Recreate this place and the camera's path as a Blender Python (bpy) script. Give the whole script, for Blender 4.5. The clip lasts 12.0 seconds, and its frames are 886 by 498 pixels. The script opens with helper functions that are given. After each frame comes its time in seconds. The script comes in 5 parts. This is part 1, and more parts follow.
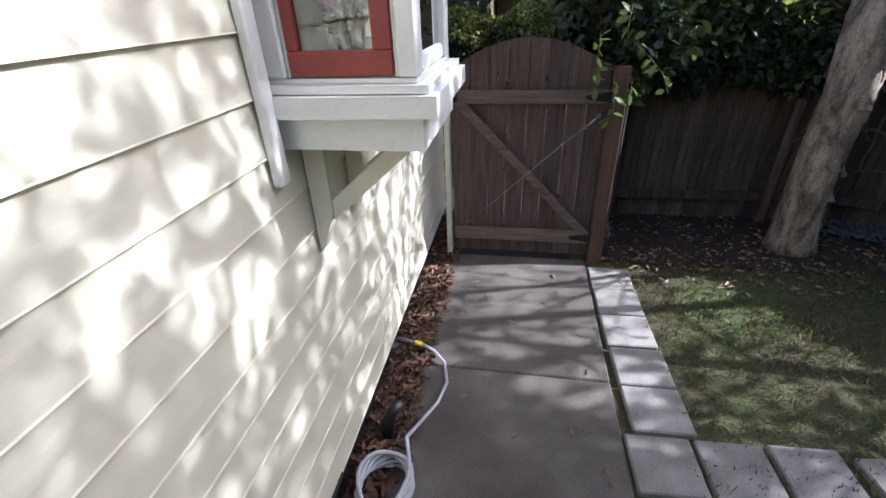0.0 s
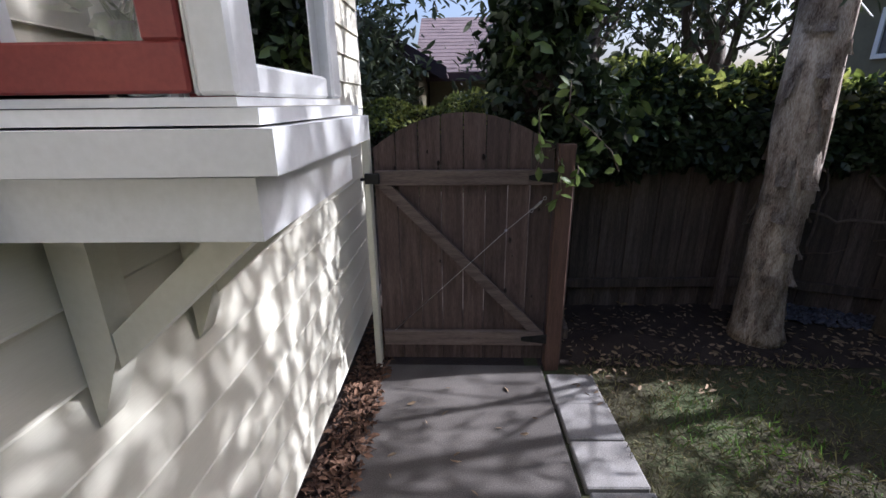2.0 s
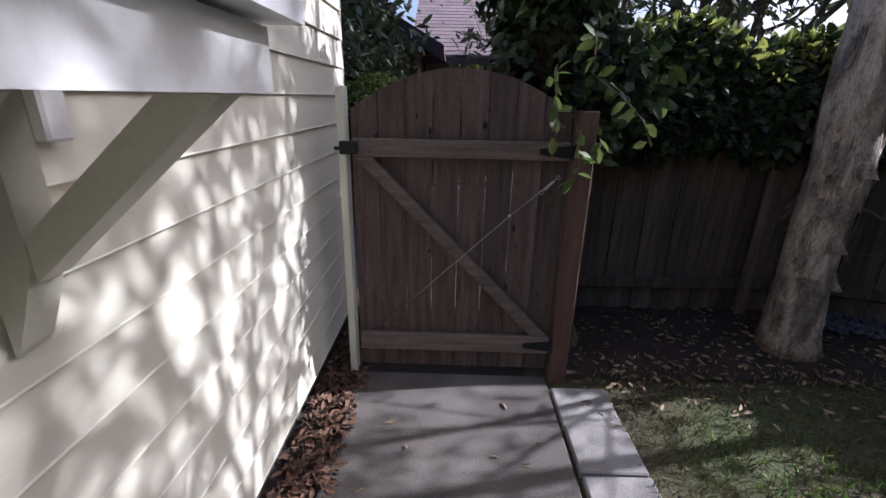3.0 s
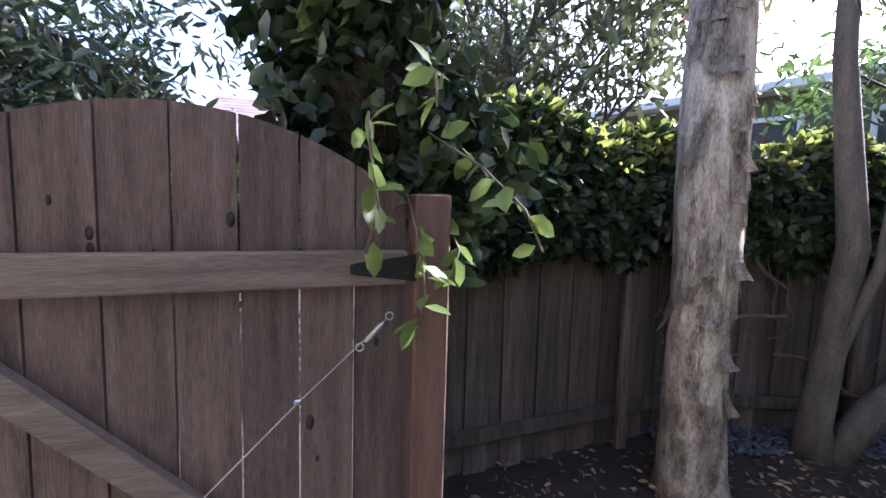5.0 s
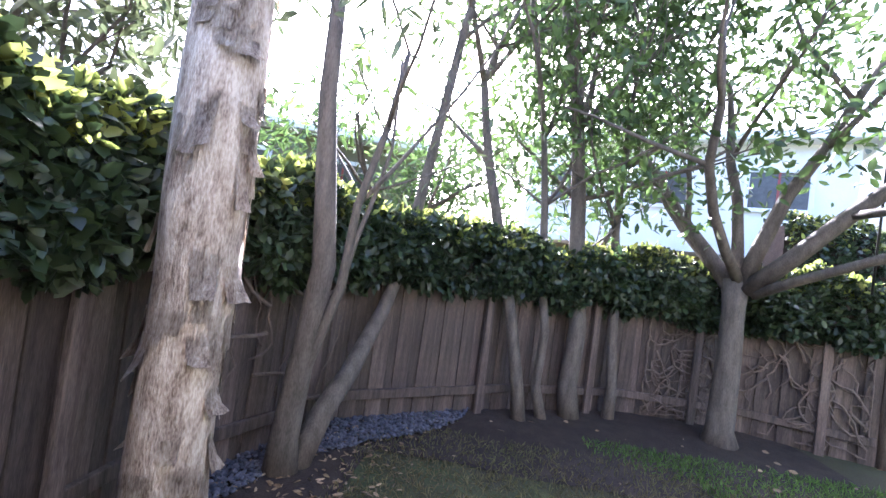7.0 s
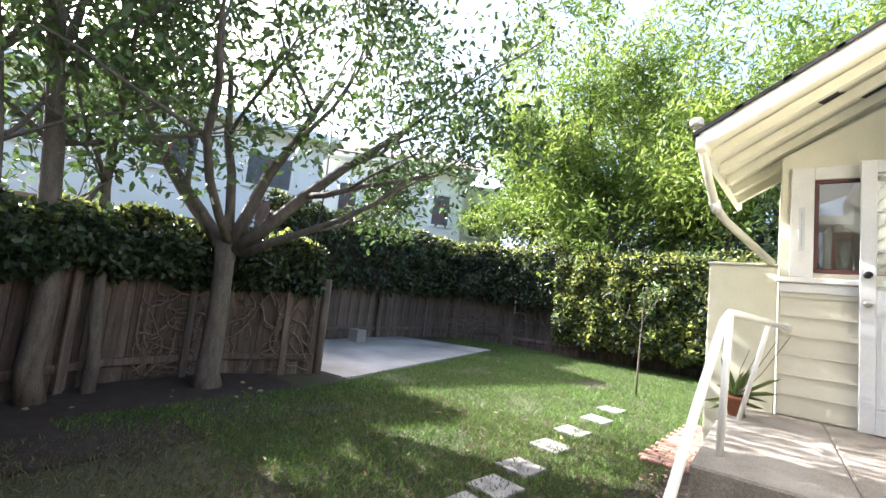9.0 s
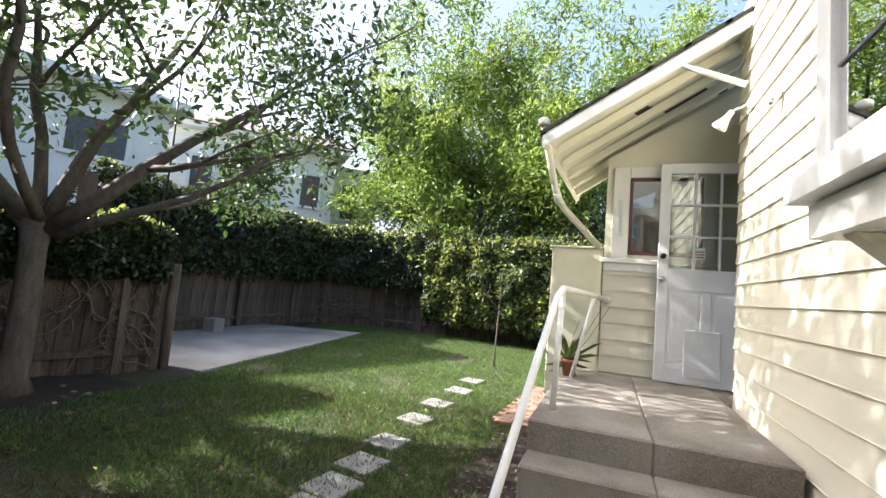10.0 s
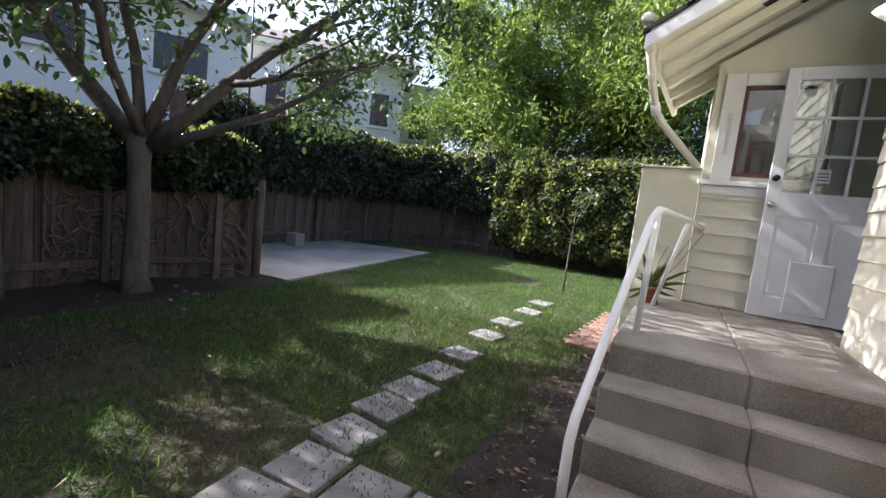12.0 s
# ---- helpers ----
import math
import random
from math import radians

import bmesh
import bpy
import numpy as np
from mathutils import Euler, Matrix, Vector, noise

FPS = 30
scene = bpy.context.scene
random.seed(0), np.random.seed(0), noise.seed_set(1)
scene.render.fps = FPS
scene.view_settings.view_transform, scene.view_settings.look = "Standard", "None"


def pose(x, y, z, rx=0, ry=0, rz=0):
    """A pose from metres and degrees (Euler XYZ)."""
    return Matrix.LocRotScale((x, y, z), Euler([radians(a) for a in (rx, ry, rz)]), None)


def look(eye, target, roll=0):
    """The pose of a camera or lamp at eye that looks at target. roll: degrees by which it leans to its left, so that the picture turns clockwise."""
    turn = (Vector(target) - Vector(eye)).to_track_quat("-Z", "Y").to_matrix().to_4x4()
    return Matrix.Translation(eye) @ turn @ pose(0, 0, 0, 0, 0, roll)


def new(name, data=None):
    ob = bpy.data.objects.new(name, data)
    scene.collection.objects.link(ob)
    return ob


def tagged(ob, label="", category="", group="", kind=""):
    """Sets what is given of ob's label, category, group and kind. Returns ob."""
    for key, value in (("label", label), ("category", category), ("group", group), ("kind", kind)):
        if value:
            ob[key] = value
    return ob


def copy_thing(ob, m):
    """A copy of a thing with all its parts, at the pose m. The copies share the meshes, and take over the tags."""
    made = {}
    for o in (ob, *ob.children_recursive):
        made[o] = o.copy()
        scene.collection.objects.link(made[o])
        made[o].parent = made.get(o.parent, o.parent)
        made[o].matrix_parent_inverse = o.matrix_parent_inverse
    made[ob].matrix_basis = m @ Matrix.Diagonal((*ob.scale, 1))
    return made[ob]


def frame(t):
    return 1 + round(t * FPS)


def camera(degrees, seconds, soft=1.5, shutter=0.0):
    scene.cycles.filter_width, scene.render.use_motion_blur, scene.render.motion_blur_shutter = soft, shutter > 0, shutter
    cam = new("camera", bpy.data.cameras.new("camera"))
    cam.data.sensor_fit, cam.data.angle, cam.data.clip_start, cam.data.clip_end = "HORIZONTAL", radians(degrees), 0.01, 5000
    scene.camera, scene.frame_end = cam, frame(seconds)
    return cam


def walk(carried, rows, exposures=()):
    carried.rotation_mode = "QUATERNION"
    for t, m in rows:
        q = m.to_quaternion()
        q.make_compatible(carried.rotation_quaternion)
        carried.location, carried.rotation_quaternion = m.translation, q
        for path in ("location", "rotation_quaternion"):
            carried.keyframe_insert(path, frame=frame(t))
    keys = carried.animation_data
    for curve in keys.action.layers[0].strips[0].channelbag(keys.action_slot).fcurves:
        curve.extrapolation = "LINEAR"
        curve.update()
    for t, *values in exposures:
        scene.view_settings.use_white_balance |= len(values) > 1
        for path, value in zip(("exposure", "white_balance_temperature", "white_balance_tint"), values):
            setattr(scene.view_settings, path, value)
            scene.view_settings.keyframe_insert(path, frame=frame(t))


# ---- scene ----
cam = camera(91.0, 12.0)
PATH = [
    (0, look((0.768, -3.592, 2.129), (0.450, -1.888, 1.131), -2.2)),
    (0.5, look((0.759, -3.455, 2.153), (0.596, -1.687, 1.233), -0.5)),
    (1, look((0.743, -3.315, 2.129), (0.596, -1.511, 1.279), -0.1)),
    (1.5, look((0.762, -3.123, 2.041), (0.598, -1.231, 1.416), -1.0)),
    (2, look((0.783, -2.930, 1.918), (0.713, -1.035, 1.282), -0.7)),
    (2.5, look((0.775, -2.689, 1.844), (0.710, -0.799, 1.194), 0.5)),
    (2.7, look((0.772, -2.601, 1.789), (0.703, -0.721, 1.112), 1.0)),
    (4.3, look((0.968, -1.635, 1.604), (1.353, 0.297, 1.257), -0.1)),
    (4.5, look((0.997, -1.501, 1.613), (1.456, 0.423, 1.322), -0.0)),
    (5, look((1.056, -1.247, 1.621), (1.776, 0.610, 1.433), 1.6)),
    (5.5, look((1.169, -1.071, 1.639), (2.455, 0.457, 1.535), 1.6)),
    (6, look((1.308, -0.920, 1.582), (2.881, 0.305, 1.423), 5.5)),
    (6.5, look((1.434, -0.834, 1.600), (3.224, 0.057, 1.631), 5.0)),
    (7, look((1.503, -0.788, 1.585), (3.490, -0.562, 1.648), 7.8)),
    (7.5, look((1.467, -0.771, 1.595), (3.398, -1.275, 1.726), 6.5)),
    (7.7, look((1.443, -0.766, 1.585), (3.285, -1.534, 1.723), 5.8)),
    (9.3, look((1.059, -0.745, 1.484), (2.128, -2.422, 1.700), 5.4)),
    (9.5, look((1.045, -0.731, 1.493), (2.010, -2.469, 1.714), 4.6)),
    (10, look((1.036, -0.722, 1.482), (1.738, -2.586, 1.659), 4.9)),
    (10.5, look((1.018, -0.750, 1.465), (1.470, -2.696, 1.558), 5.1)),
    (11, look((1.010, -0.776, 1.452), (1.332, -2.750, 1.475), 4.1)),
    (11.5, look((1.059, -0.782, 1.436), (1.577, -2.712, 1.354), 5.6)),
    (12, look((1.167, -0.767, 1.423), (2.107, -2.522, 1.224), 6.4)),
]
walk(cam, PATH, [(0.0, 1.35, 5400, 16), (2.0, 0.85, 5400, 20), (2.7, 0.8, 5400, 22), (4.5, 1.9, 5300, 25), (5.5, 2.8, 5300, 25), (6.5, 3.3, 5400, 24), (7.0, 3.5, 5300, 25), (7.5, 3.5, 5250, 26), (9.5, 2.1, 6050, 12), (10.5, 1.8, 6050, 12), (12.0, 1.45, 5700, 18)])

# ---- light ----
SUN_DIR = Vector((0.78, 0.12, 0.56)).normalized()
world = bpy.data.worlds.new("sky_world")
scene.world = world
world.use_nodes = True
wn = world.node_tree
sky = wn.nodes.new("ShaderNodeTexSky")
sky.sky_type = 'NISHITA'
sky.sun_disc = False
sky.sun_elevation = math.asin(SUN_DIR.z)
sky.sun_rotation = math.atan2(SUN_DIR.x, SUN_DIR.y)
sky.dust_density = 6.0
wn.nodes["Background"].inputs[1].default_value = 0.15
wn.links.new(sky.outputs[0], wn.nodes["Background"].inputs[0])
sun = new("sun", bpy.data.lights.new("sun", 'SUN'))
sun.data.energy = 5.0
sun.data.angle = radians(0.55)
sun.data.color = (1.0, 0.95, 0.86)
sun.matrix_world = look(SUN_DIR * 30, (0, 0, 0))


# ---- materials ----
def ramp_mat(name, cols, rough=0.7, scale=6.0, fine=60.0, bump=0.15, stretch=(1, 1, 1), metal=0.0, per="", spread=0.3, trans=0.0, bumpdist=0.01):
    """Two-scale noise between two or three colours, with relief; per: 'island' or 'object' varies the tone piece by piece."""
    m = bpy.data.materials.new(name)
    m.use_nodes = True
    t = m.node_tree
    b = t.nodes["Principled BSDF"]
    co = t.nodes.new("ShaderNodeTexCoord")
    mp = t.nodes.new("ShaderNodeMapping")
    mp.inputs["Scale"].default_value = stretch
    t.links.new(co.outputs["Object"], mp.inputs[0])
    n1 = t.nodes.new("ShaderNodeTexNoise")
    n1.inputs["Scale"].default_value = scale
    n1.inputs["Detail"].default_value = 5
    n2 = t.nodes.new("ShaderNodeTexNoise")
    n2.inputs["Scale"].default_value = fine
    n2.inputs["Detail"].default_value = 3
    for n in (n1, n2):
        t.links.new(mp.outputs[0], n.inputs["Vector"])
    mix = t.nodes.new("ShaderNodeMath")
    mix.operation = 'MULTIPLY_ADD'
    mix.inputs[1].default_value = 0.45
    t.links.new(n2.outputs[0], mix.inputs[0])
    half = t.nodes.new("ShaderNodeMath")
    half.operation = 'MULTIPLY'
    half.inputs[1].default_value = 0.55
    t.links.new(n1.outputs[0], half.inputs[0])
    t.links.new(half.outputs[0], mix.inputs[2])
    r = t.nodes.new("ShaderNodeValToRGB")
    els = r.color_ramp.elements
    els[0].position, els[1].position = 0.36, 0.64
    els[0].color, els[1].color = (*cols[0], 1), (*cols[-1], 1)
    if len(cols) == 3:
        e = els.new(0.5)
        e.color = (*cols[1], 1)
    t.links.new(mix.outputs[0], r.inputs[0])
    col = r.outputs[0]
    if per:
        if per == "island":
            src = t.nodes.new("ShaderNodeNewGeometry").outputs["Random Per Island"]
        else:
            src = t.nodes.new("ShaderNodeObjectInfo").outputs["Random"]
        mr = t.nodes.new("ShaderNodeMapRange")
        mr.inputs[3].default_value, mr.inputs[4].default_value = 1 - spread, 1 + spread
        t.links.new(src, mr.inputs[0])
        hs = t.nodes.new("ShaderNodeHueSaturation")
        t.links.new(col, hs.inputs["Color"])
        t.links.new(mr.outputs[0], hs.inputs["Value"])
        col = hs.outputs[0]
    t.links.new(col, b.inputs["Base Color"])
    b.inputs["Roughness"].default_value = rough
    b.inputs["Metallic"].default_value = metal
    if bump:
        bp = t.nodes.new("ShaderNodeBump")
        bp.inputs["Strength"].default_value = bump
        bp.inputs["Distance"].default_value = bumpdist
        t.links.new(mix.outputs[0], bp.inputs["Height"])
        t.links.new(bp.outputs[0], b.inputs["Normal"])
    if trans:
        tr = t.nodes.new("ShaderNodeBsdfTranslucent")
        t.links.new(col, tr.inputs["Color"])
        ms = t.nodes.new("ShaderNodeMixShader")
        ms.inputs[0].default_value = trans
        t.links.new(b.outputs[0], ms.inputs[1])
        t.links.new(tr.outputs[0], ms.inputs[2])
        t.links.new(ms.outputs[0], t.nodes["Material Output"].inputs["Surface"])
    return m


M = {}
M["siding"] = ramp_mat("cream_painted_siding", [(0.66, 0.63, 0.50), (0.72, 0.69, 0.56)], 0.55, 3, 90, 0.12, (1, 0.25, 4), per="object", spread=0.03)
M["white"] = ramp_mat("white_trim_paint", [(0.74, 0.74, 0.70), (0.82, 0.82, 0.79)], 0.42, 5, 70, 0.12)
M["cream"] = ramp_mat("cream_trim_paint", [(0.68, 0.66, 0.52), (0.75, 0.73, 0.60)], 0.5, 4, 60, 0.1)
M["stucco"] = ramp_mat("cream_stucco", [(0.60, 0.58, 0.42), (0.70, 0.68, 0.52)], 0.85, 5, 160, 0.5)
M["red"] = ramp_mat("red_sash_paint", [(0.22, 0.035, 0.03), (0.30, 0.055, 0.04)], 0.45, 6, 90, 0.1)
M["maroon"] = ramp_mat("maroon_sash_paint", [(0.07, 0.022, 0.022), (0.12, 0.035, 0.03)], 0.45, 6, 90, 0.1)
M["gatewood"] = ramp_mat("weathered_gate_wood", [(0.045, 0.028, 0.024), (0.09, 0.06, 0.05), (0.14, 0.10, 0.083)], 0.8, 5, 45, 0.45, (6, 6, 0.5), per="object", spread=0.22)
M["railwood"] = ramp_mat("weathered_rail_wood", [(0.09, 0.065, 0.055), (0.20, 0.155, 0.13)], 0.8, 5, 45, 0.4, (0.5, 6, 6), per="object", spread=0.12)
M["postwood"] = ramp_mat("redwood_post", [(0.07, 0.038, 0.028), (0.14, 0.078, 0.055)], 0.75, 5, 45, 0.4, (6, 6, 0.5))
M["fencewood"] = ramp_mat("old_fence_wood", [(0.045, 0.034, 0.028), (0.09, 0.068, 0.055), (0.15, 0.115, 0.092)], 0.9, 4, 40, 0.5, (6, 6, 0.5), per="object", spread=0.35)
M["concrete"] = ramp_mat("worn_concrete", [(0.05, 0.043, 0.036), (0.095, 0.083, 0.072), (0.165, 0.148, 0.13)], 0.88, 1.6, 140, 0.35)
M["slab"] = ramp_mat("pale_patio_concrete", [(0.15, 0.14, 0.125), (0.38, 0.36, 0.335)], 0.85, 0.9, 120, 0.25)
M["step"] = ramp_mat("stained_step_concrete", [(0.13, 0.11, 0.085), (0.23, 0.205, 0.17), (0.32, 0.295, 0.255)], 0.85, 2.4, 130, 0.35)
M["paver"] = ramp_mat("grey_concrete_paver", [(0.13, 0.12, 0.11), (0.24, 0.225, 0.205), (0.32, 0.305, 0.285)], 0.85, 5, 150, 0.35, per="object", spread=0.1)
# soil; its dark colour also serves as inner shade of hedges and vine
M["soil"] = ramp_mat("dark_soil_and_shade", [(0.022, 0.014, 0.010), (0.05, 0.033, 0.024)], 0.95, 6, 80, 0.9, bumpdist=0.03)
M["lawn"] = ramp_mat("lawn_ground", [(0.035, 0.024, 0.014), (0.055, 0.050, 0.02), (0.05, 0.07, 0.02)], 0.95, 1.2, 60, 0.9, bumpdist=0.03)
M["grass"] = ramp_mat("grass_blades", [(0.09, 0.17, 0.03), (0.14, 0.235, 0.04)], 0.6, 1, 20, 0, per="island", spread=0.45, trans=0.3)
M["drygrass"] = ramp_mat("dry_grass_blades", [(0.16, 0.12, 0.06), (0.14, 0.15, 0.05)], 0.8, 1, 20, 0, per="island", spread=0.4, trans=0.2)
M["gravel"] = ramp_mat("blue_grey_gravel", [(0.045, 0.047, 0.062), (0.10, 0.10, 0.125)], 0.8, 6, 60, 0.2, per="island", spread=0.5)
M["mulch"] = ramp_mat("bark_mulch", [(0.09, 0.045, 0.025), (0.17, 0.095, 0.055)], 0.9, 6, 60, 0.2, per="island", spread=0.5)
M["litter"] = ramp_mat("fallen_leaves", [(0.16, 0.10, 0.055), (0.30, 0.22, 0.13)], 0.8, 6, 60, 0, per="island", spread=0.4)
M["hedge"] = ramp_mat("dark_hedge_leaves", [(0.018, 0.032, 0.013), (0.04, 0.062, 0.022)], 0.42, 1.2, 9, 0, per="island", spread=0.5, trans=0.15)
# yellow-green leaf colour, raised so that the tips look sunlit
M["hedgetip"] = ramp_mat("pale_sunlit_hedge_tips", [(0.15, 0.20, 0.04), (0.30, 0.31, 0.08)], 0.35, 1.2, 9, 0, per="island", spread=0.45, trans=0.45)
M["vine"] = ramp_mat("vine_leaves", [(0.10, 0.16, 0.04), (0.17, 0.22, 0.06)], 0.38, 2, 12, 0.05, per="island", spread=0.4, trans=0.35)
M["crown"] = ramp_mat("tree_leaves", [(0.06, 0.105, 0.03), (0.10, 0.155, 0.04)], 0.45, 0.6, 7, 0, per="island", spread=0.5, trans=0.35)
M["bright"] = ramp_mat("feathery_bright_leaves", [(0.11, 0.19, 0.03), (0.28, 0.36, 0.065)], 0.5, 0.5, 5, 0, per="island", spread=0.4, trans=0.4)
M["gum"] = ramp_mat("grey_green_leaves", [(0.055, 0.075, 0.035), (0.11, 0.13, 0.06)], 0.45, 0.7, 7, 0, per="island", spread=0.45, trans=0.3)
M["paperbark"] = ramp_mat("papery_bark", [(0.15, 0.105, 0.075), (0.40, 0.32, 0.25), (0.60, 0.53, 0.44)], 0.85, 9, 60, 1.0, (2, 2, 0.6), bumpdist=0.02)
M["bark"] = ramp_mat("grey_bark", [(0.06, 0.05, 0.04), (0.15, 0.125, 0.10)], 0.9, 8, 60, 0.7, (2, 2, 0.5), bumpdist=0.015)
M["vinewood"] = ramp_mat("bare_vine_stems", [(0.085, 0.062, 0.048), (0.17, 0.13, 0.10)], 0.9, 8, 60, 0.3)
M["roof"] = ramp_mat("mauve_roof_shingle", [(0.10, 0.075, 0.078), (0.16, 0.122, 0.124)], 0.9, 3, 60, 0.3, per="object", spread=0.15)
M["darkroof"] = ramp_mat("dark_asphalt_shingle", [(0.02, 0.018, 0.018), (0.05, 0.045, 0.045)], 0.9, 8, 120, 0.5)
M["olivewall"] = ramp_mat("olive_wall", [(0.13, 0.12, 0.075), (0.17, 0.16, 0.10)], 0.85, 3, 60, 0.2)
M["purpletrim"] = ramp_mat("purple_fascia", [(0.045, 0.028, 0.04), (0.07, 0.045, 0.06)], 0.6, 4, 60, 0.1)
M["farwall"] = ramp_mat("white_house_wall", [(0.76, 0.76, 0.71), (0.84, 0.84, 0.80)], 0.8, 1, 30, 0.1)
M["black"] = ramp_mat("black_iron", [(0.012, 0.012, 0.012), (0.03, 0.03, 0.03)], 0.5, 20, 120, 0.3, metal=0.6)
M["steel"] = ramp_mat("zinc_steel", [(0.42, 0.42, 0.42), (0.58, 0.58, 0.58)], 0.32, 20, 120, 0.1, metal=1.0)
M["chrome"] = ramp_mat("chrome", [(0.7, 0.7, 0.7), (0.78, 0.78, 0.78)], 0.08, 20, 120, 0, metal=1.0)
M["doorpaint"] = ramp_mat("white_door_paint", [(0.70, 0.72, 0.74), (0.78, 0.80, 0.82)], 0.38, 4, 60, 0.08)
M["brick"] = ramp_mat("worn_red_brick", [(0.17, 0.095, 0.07), (0.29, 0.17, 0.125)], 0.9, 12, 120, 0.5, per="object", spread=0.3)
M["terracotta"] = ramp_mat("terracotta", [(0.30, 0.11, 0.055), (0.42, 0.17, 0.09)], 0.85, 9, 90, 0.2)
M["hose"] = ramp_mat("pale_grey_hose", [(0.42, 0.43, 0.46), (0.52, 0.53, 0.55)], 0.4, 20, 90, 0.05)
M["yellow"] = ramp_mat("yellow_plastic", [(0.65, 0.48, 0.03), (0.75, 0.58, 0.05)], 0.4, 20, 90, 0.05)
M["petal"] = ramp_mat("pink_petals", [(0.55, 0.26, 0.46), (0.72, 0.48, 0.62)], 0.6, 20, 60, 0, per="island", spread=0.2, trans=0.3)
M["room"] = ramp_mat("dim_room_wall", [(0.20, 0.19, 0.17), (0.27, 0.26, 0.24)], 0.8, 2, 40, 0.05)
M["counter"] = ramp_mat("dark_counter", [(0.04, 0.04, 0.04), (0.09, 0.09, 0.09)], 0.3, 8, 90, 0.05)
M["curtain"] = ramp_mat("pale_blind", [(0.6, 0.62, 0.62), (0.7, 0.72, 0.72)], 0.8, 3, 40, 0.05)
M["lead"] = ramp_mat("lead_came", [(0.10, 0.10, 0.11), (0.16, 0.16, 0.17)], 0.6, 20, 90, 0.1, metal=0.5)
M["knot"] = ramp_mat("dark_knots", [(0.02, 0.013, 0.01), (0.035, 0.024, 0.018)], 0.85, 20, 90, 0.2)


def glass_mat(name, tint, rough=0.01, mixin=0.22):
    m = bpy.data.materials.new(name)
    m.use_nodes = True
    t = m.node_tree
    t.nodes.remove(t.nodes["Principled BSDF"])
    gl = t.nodes.new("ShaderNodeBsdfGlossy")
    gl.inputs["Roughness"].default_value = rough
    tr = t.nodes.new("ShaderNodeBsdfTransparent")
    tr.inputs[0].default_value = (*tint, 1)
    fr = t.nodes.new("ShaderNodeFresnel")
    fr.inputs[0].default_value = 1.5
    ad = t.nodes.new("ShaderNodeMath")
    ad.operation = 'MULTIPLY_ADD'
    ad.inputs[1].default_value = 1.6
    ad.inputs[2].default_value = mixin - 0.06
    ad.use_clamp = True
    t.links.new(fr.outputs[0], ad.inputs[0])
    mx = t.nodes.new("ShaderNodeMixShader")
    t.links.new(ad.outputs[0], mx.inputs[0])
    t.links.new(tr.outputs[0], mx.inputs[1])
    t.links.new(gl.outputs[0], mx.inputs[2])
    t.links.new(mx.outputs[0], t.nodes["Material Output"].inputs["Surface"])
    return m


M["glass"] = glass_mat("window_glass", (0.85, 0.88, 0.87), 0.01, 0.08)
M["jarglass"] = glass_mat("jar_glass", (0.80, 0.86, 0.82), 0.02, 0.14)


# ---- builders ----
def empty(name, at=(0, 0, 0)):
    e = new(name)
    e.location = at
    e.empty_display_size = 0.1
    return e


def placed(ob):
    m = ob.matrix_basis.copy()
    return placed(ob.parent) @ ob.matrix_parent_inverse @ m if ob.parent is not None else m


def link(name, mesh, mat, parent=None, label=""):
    ob = new(name, mesh)
    if not mesh.materials:
        mesh.materials.append(mat)
    if parent is not None:
        ob.parent = parent
        ob.matrix_parent_inverse = placed(parent).inverted()
    if label:
        ob["label"] = label
    return ob


def part(name, bm, mat, parent=None, label="", smooth=False):
    me = bpy.data.meshes.new(name)
    bm.to_mesh(me)
    bm.free()
    if smooth:
        for p in me.polygons:
            p.use_smooth = True
    return link(name, me, mat, parent, label)


def box_into(bm, lo, hi, m=None, bevel=0.0):
    b2 = bmesh.new()
    bmesh.ops.create_cube(b2, size=1)
    c = [(a + b) / 2 for a, b in zip(lo, hi)]
    d = [abs(b - a) for a, b in zip(lo, hi)]
    bmesh.ops.transform(b2, matrix=Matrix.Translation(c) @ Matrix.Diagonal((*d, 1)), verts=b2.verts)
    if bevel:
        bmesh.ops.bevel(b2, geom=b2.edges[:], offset=min(bevel, min(d) * 0.4), segments=1, affect='EDGES')
    if m is not None:
        bmesh.ops.transform(b2, matrix=m, verts=b2.verts)
    tmp = bpy.data.meshes.new("tmp")
    b2.to_mesh(tmp)
    b2.free()
    bm.from_mesh(tmp)
    bpy.data.meshes.remove(tmp)
    return bm


def box(name, lo, hi, mat, parent=None, label="", bevel=0.006, m=None):
    return part(name, box_into(bmesh.new(), lo, hi, m, bevel), mat, parent, label)


def prism(name, pts, z0, z1, mat, parent=None, label="", axis="z"):
    """An upright prism over a polygon; axis says along which axis it is drawn out."""
    bm = bmesh.new()
    def to(p, h):
        if axis == "z":
            return (p[0], p[1], h)
        if axis == "y":
            return (p[0], h, p[1])
        return (h, p[0], p[1])
    lo = [bm.verts.new(to(p, z0)) for p in pts]
    hi = [bm.verts.new(to(p, z1)) for p in pts]
    n = len(pts)
    bm.faces.new(lo)
    bm.faces.new(hi)
    for i in range(n):
        bm.faces.new((lo[i], lo[(i + 1) % n], hi[(i + 1) % n], hi[i]))
    bmesh.ops.recalc_face_normals(bm, faces=bm.faces)
    return part(name, bm, mat, parent, label)


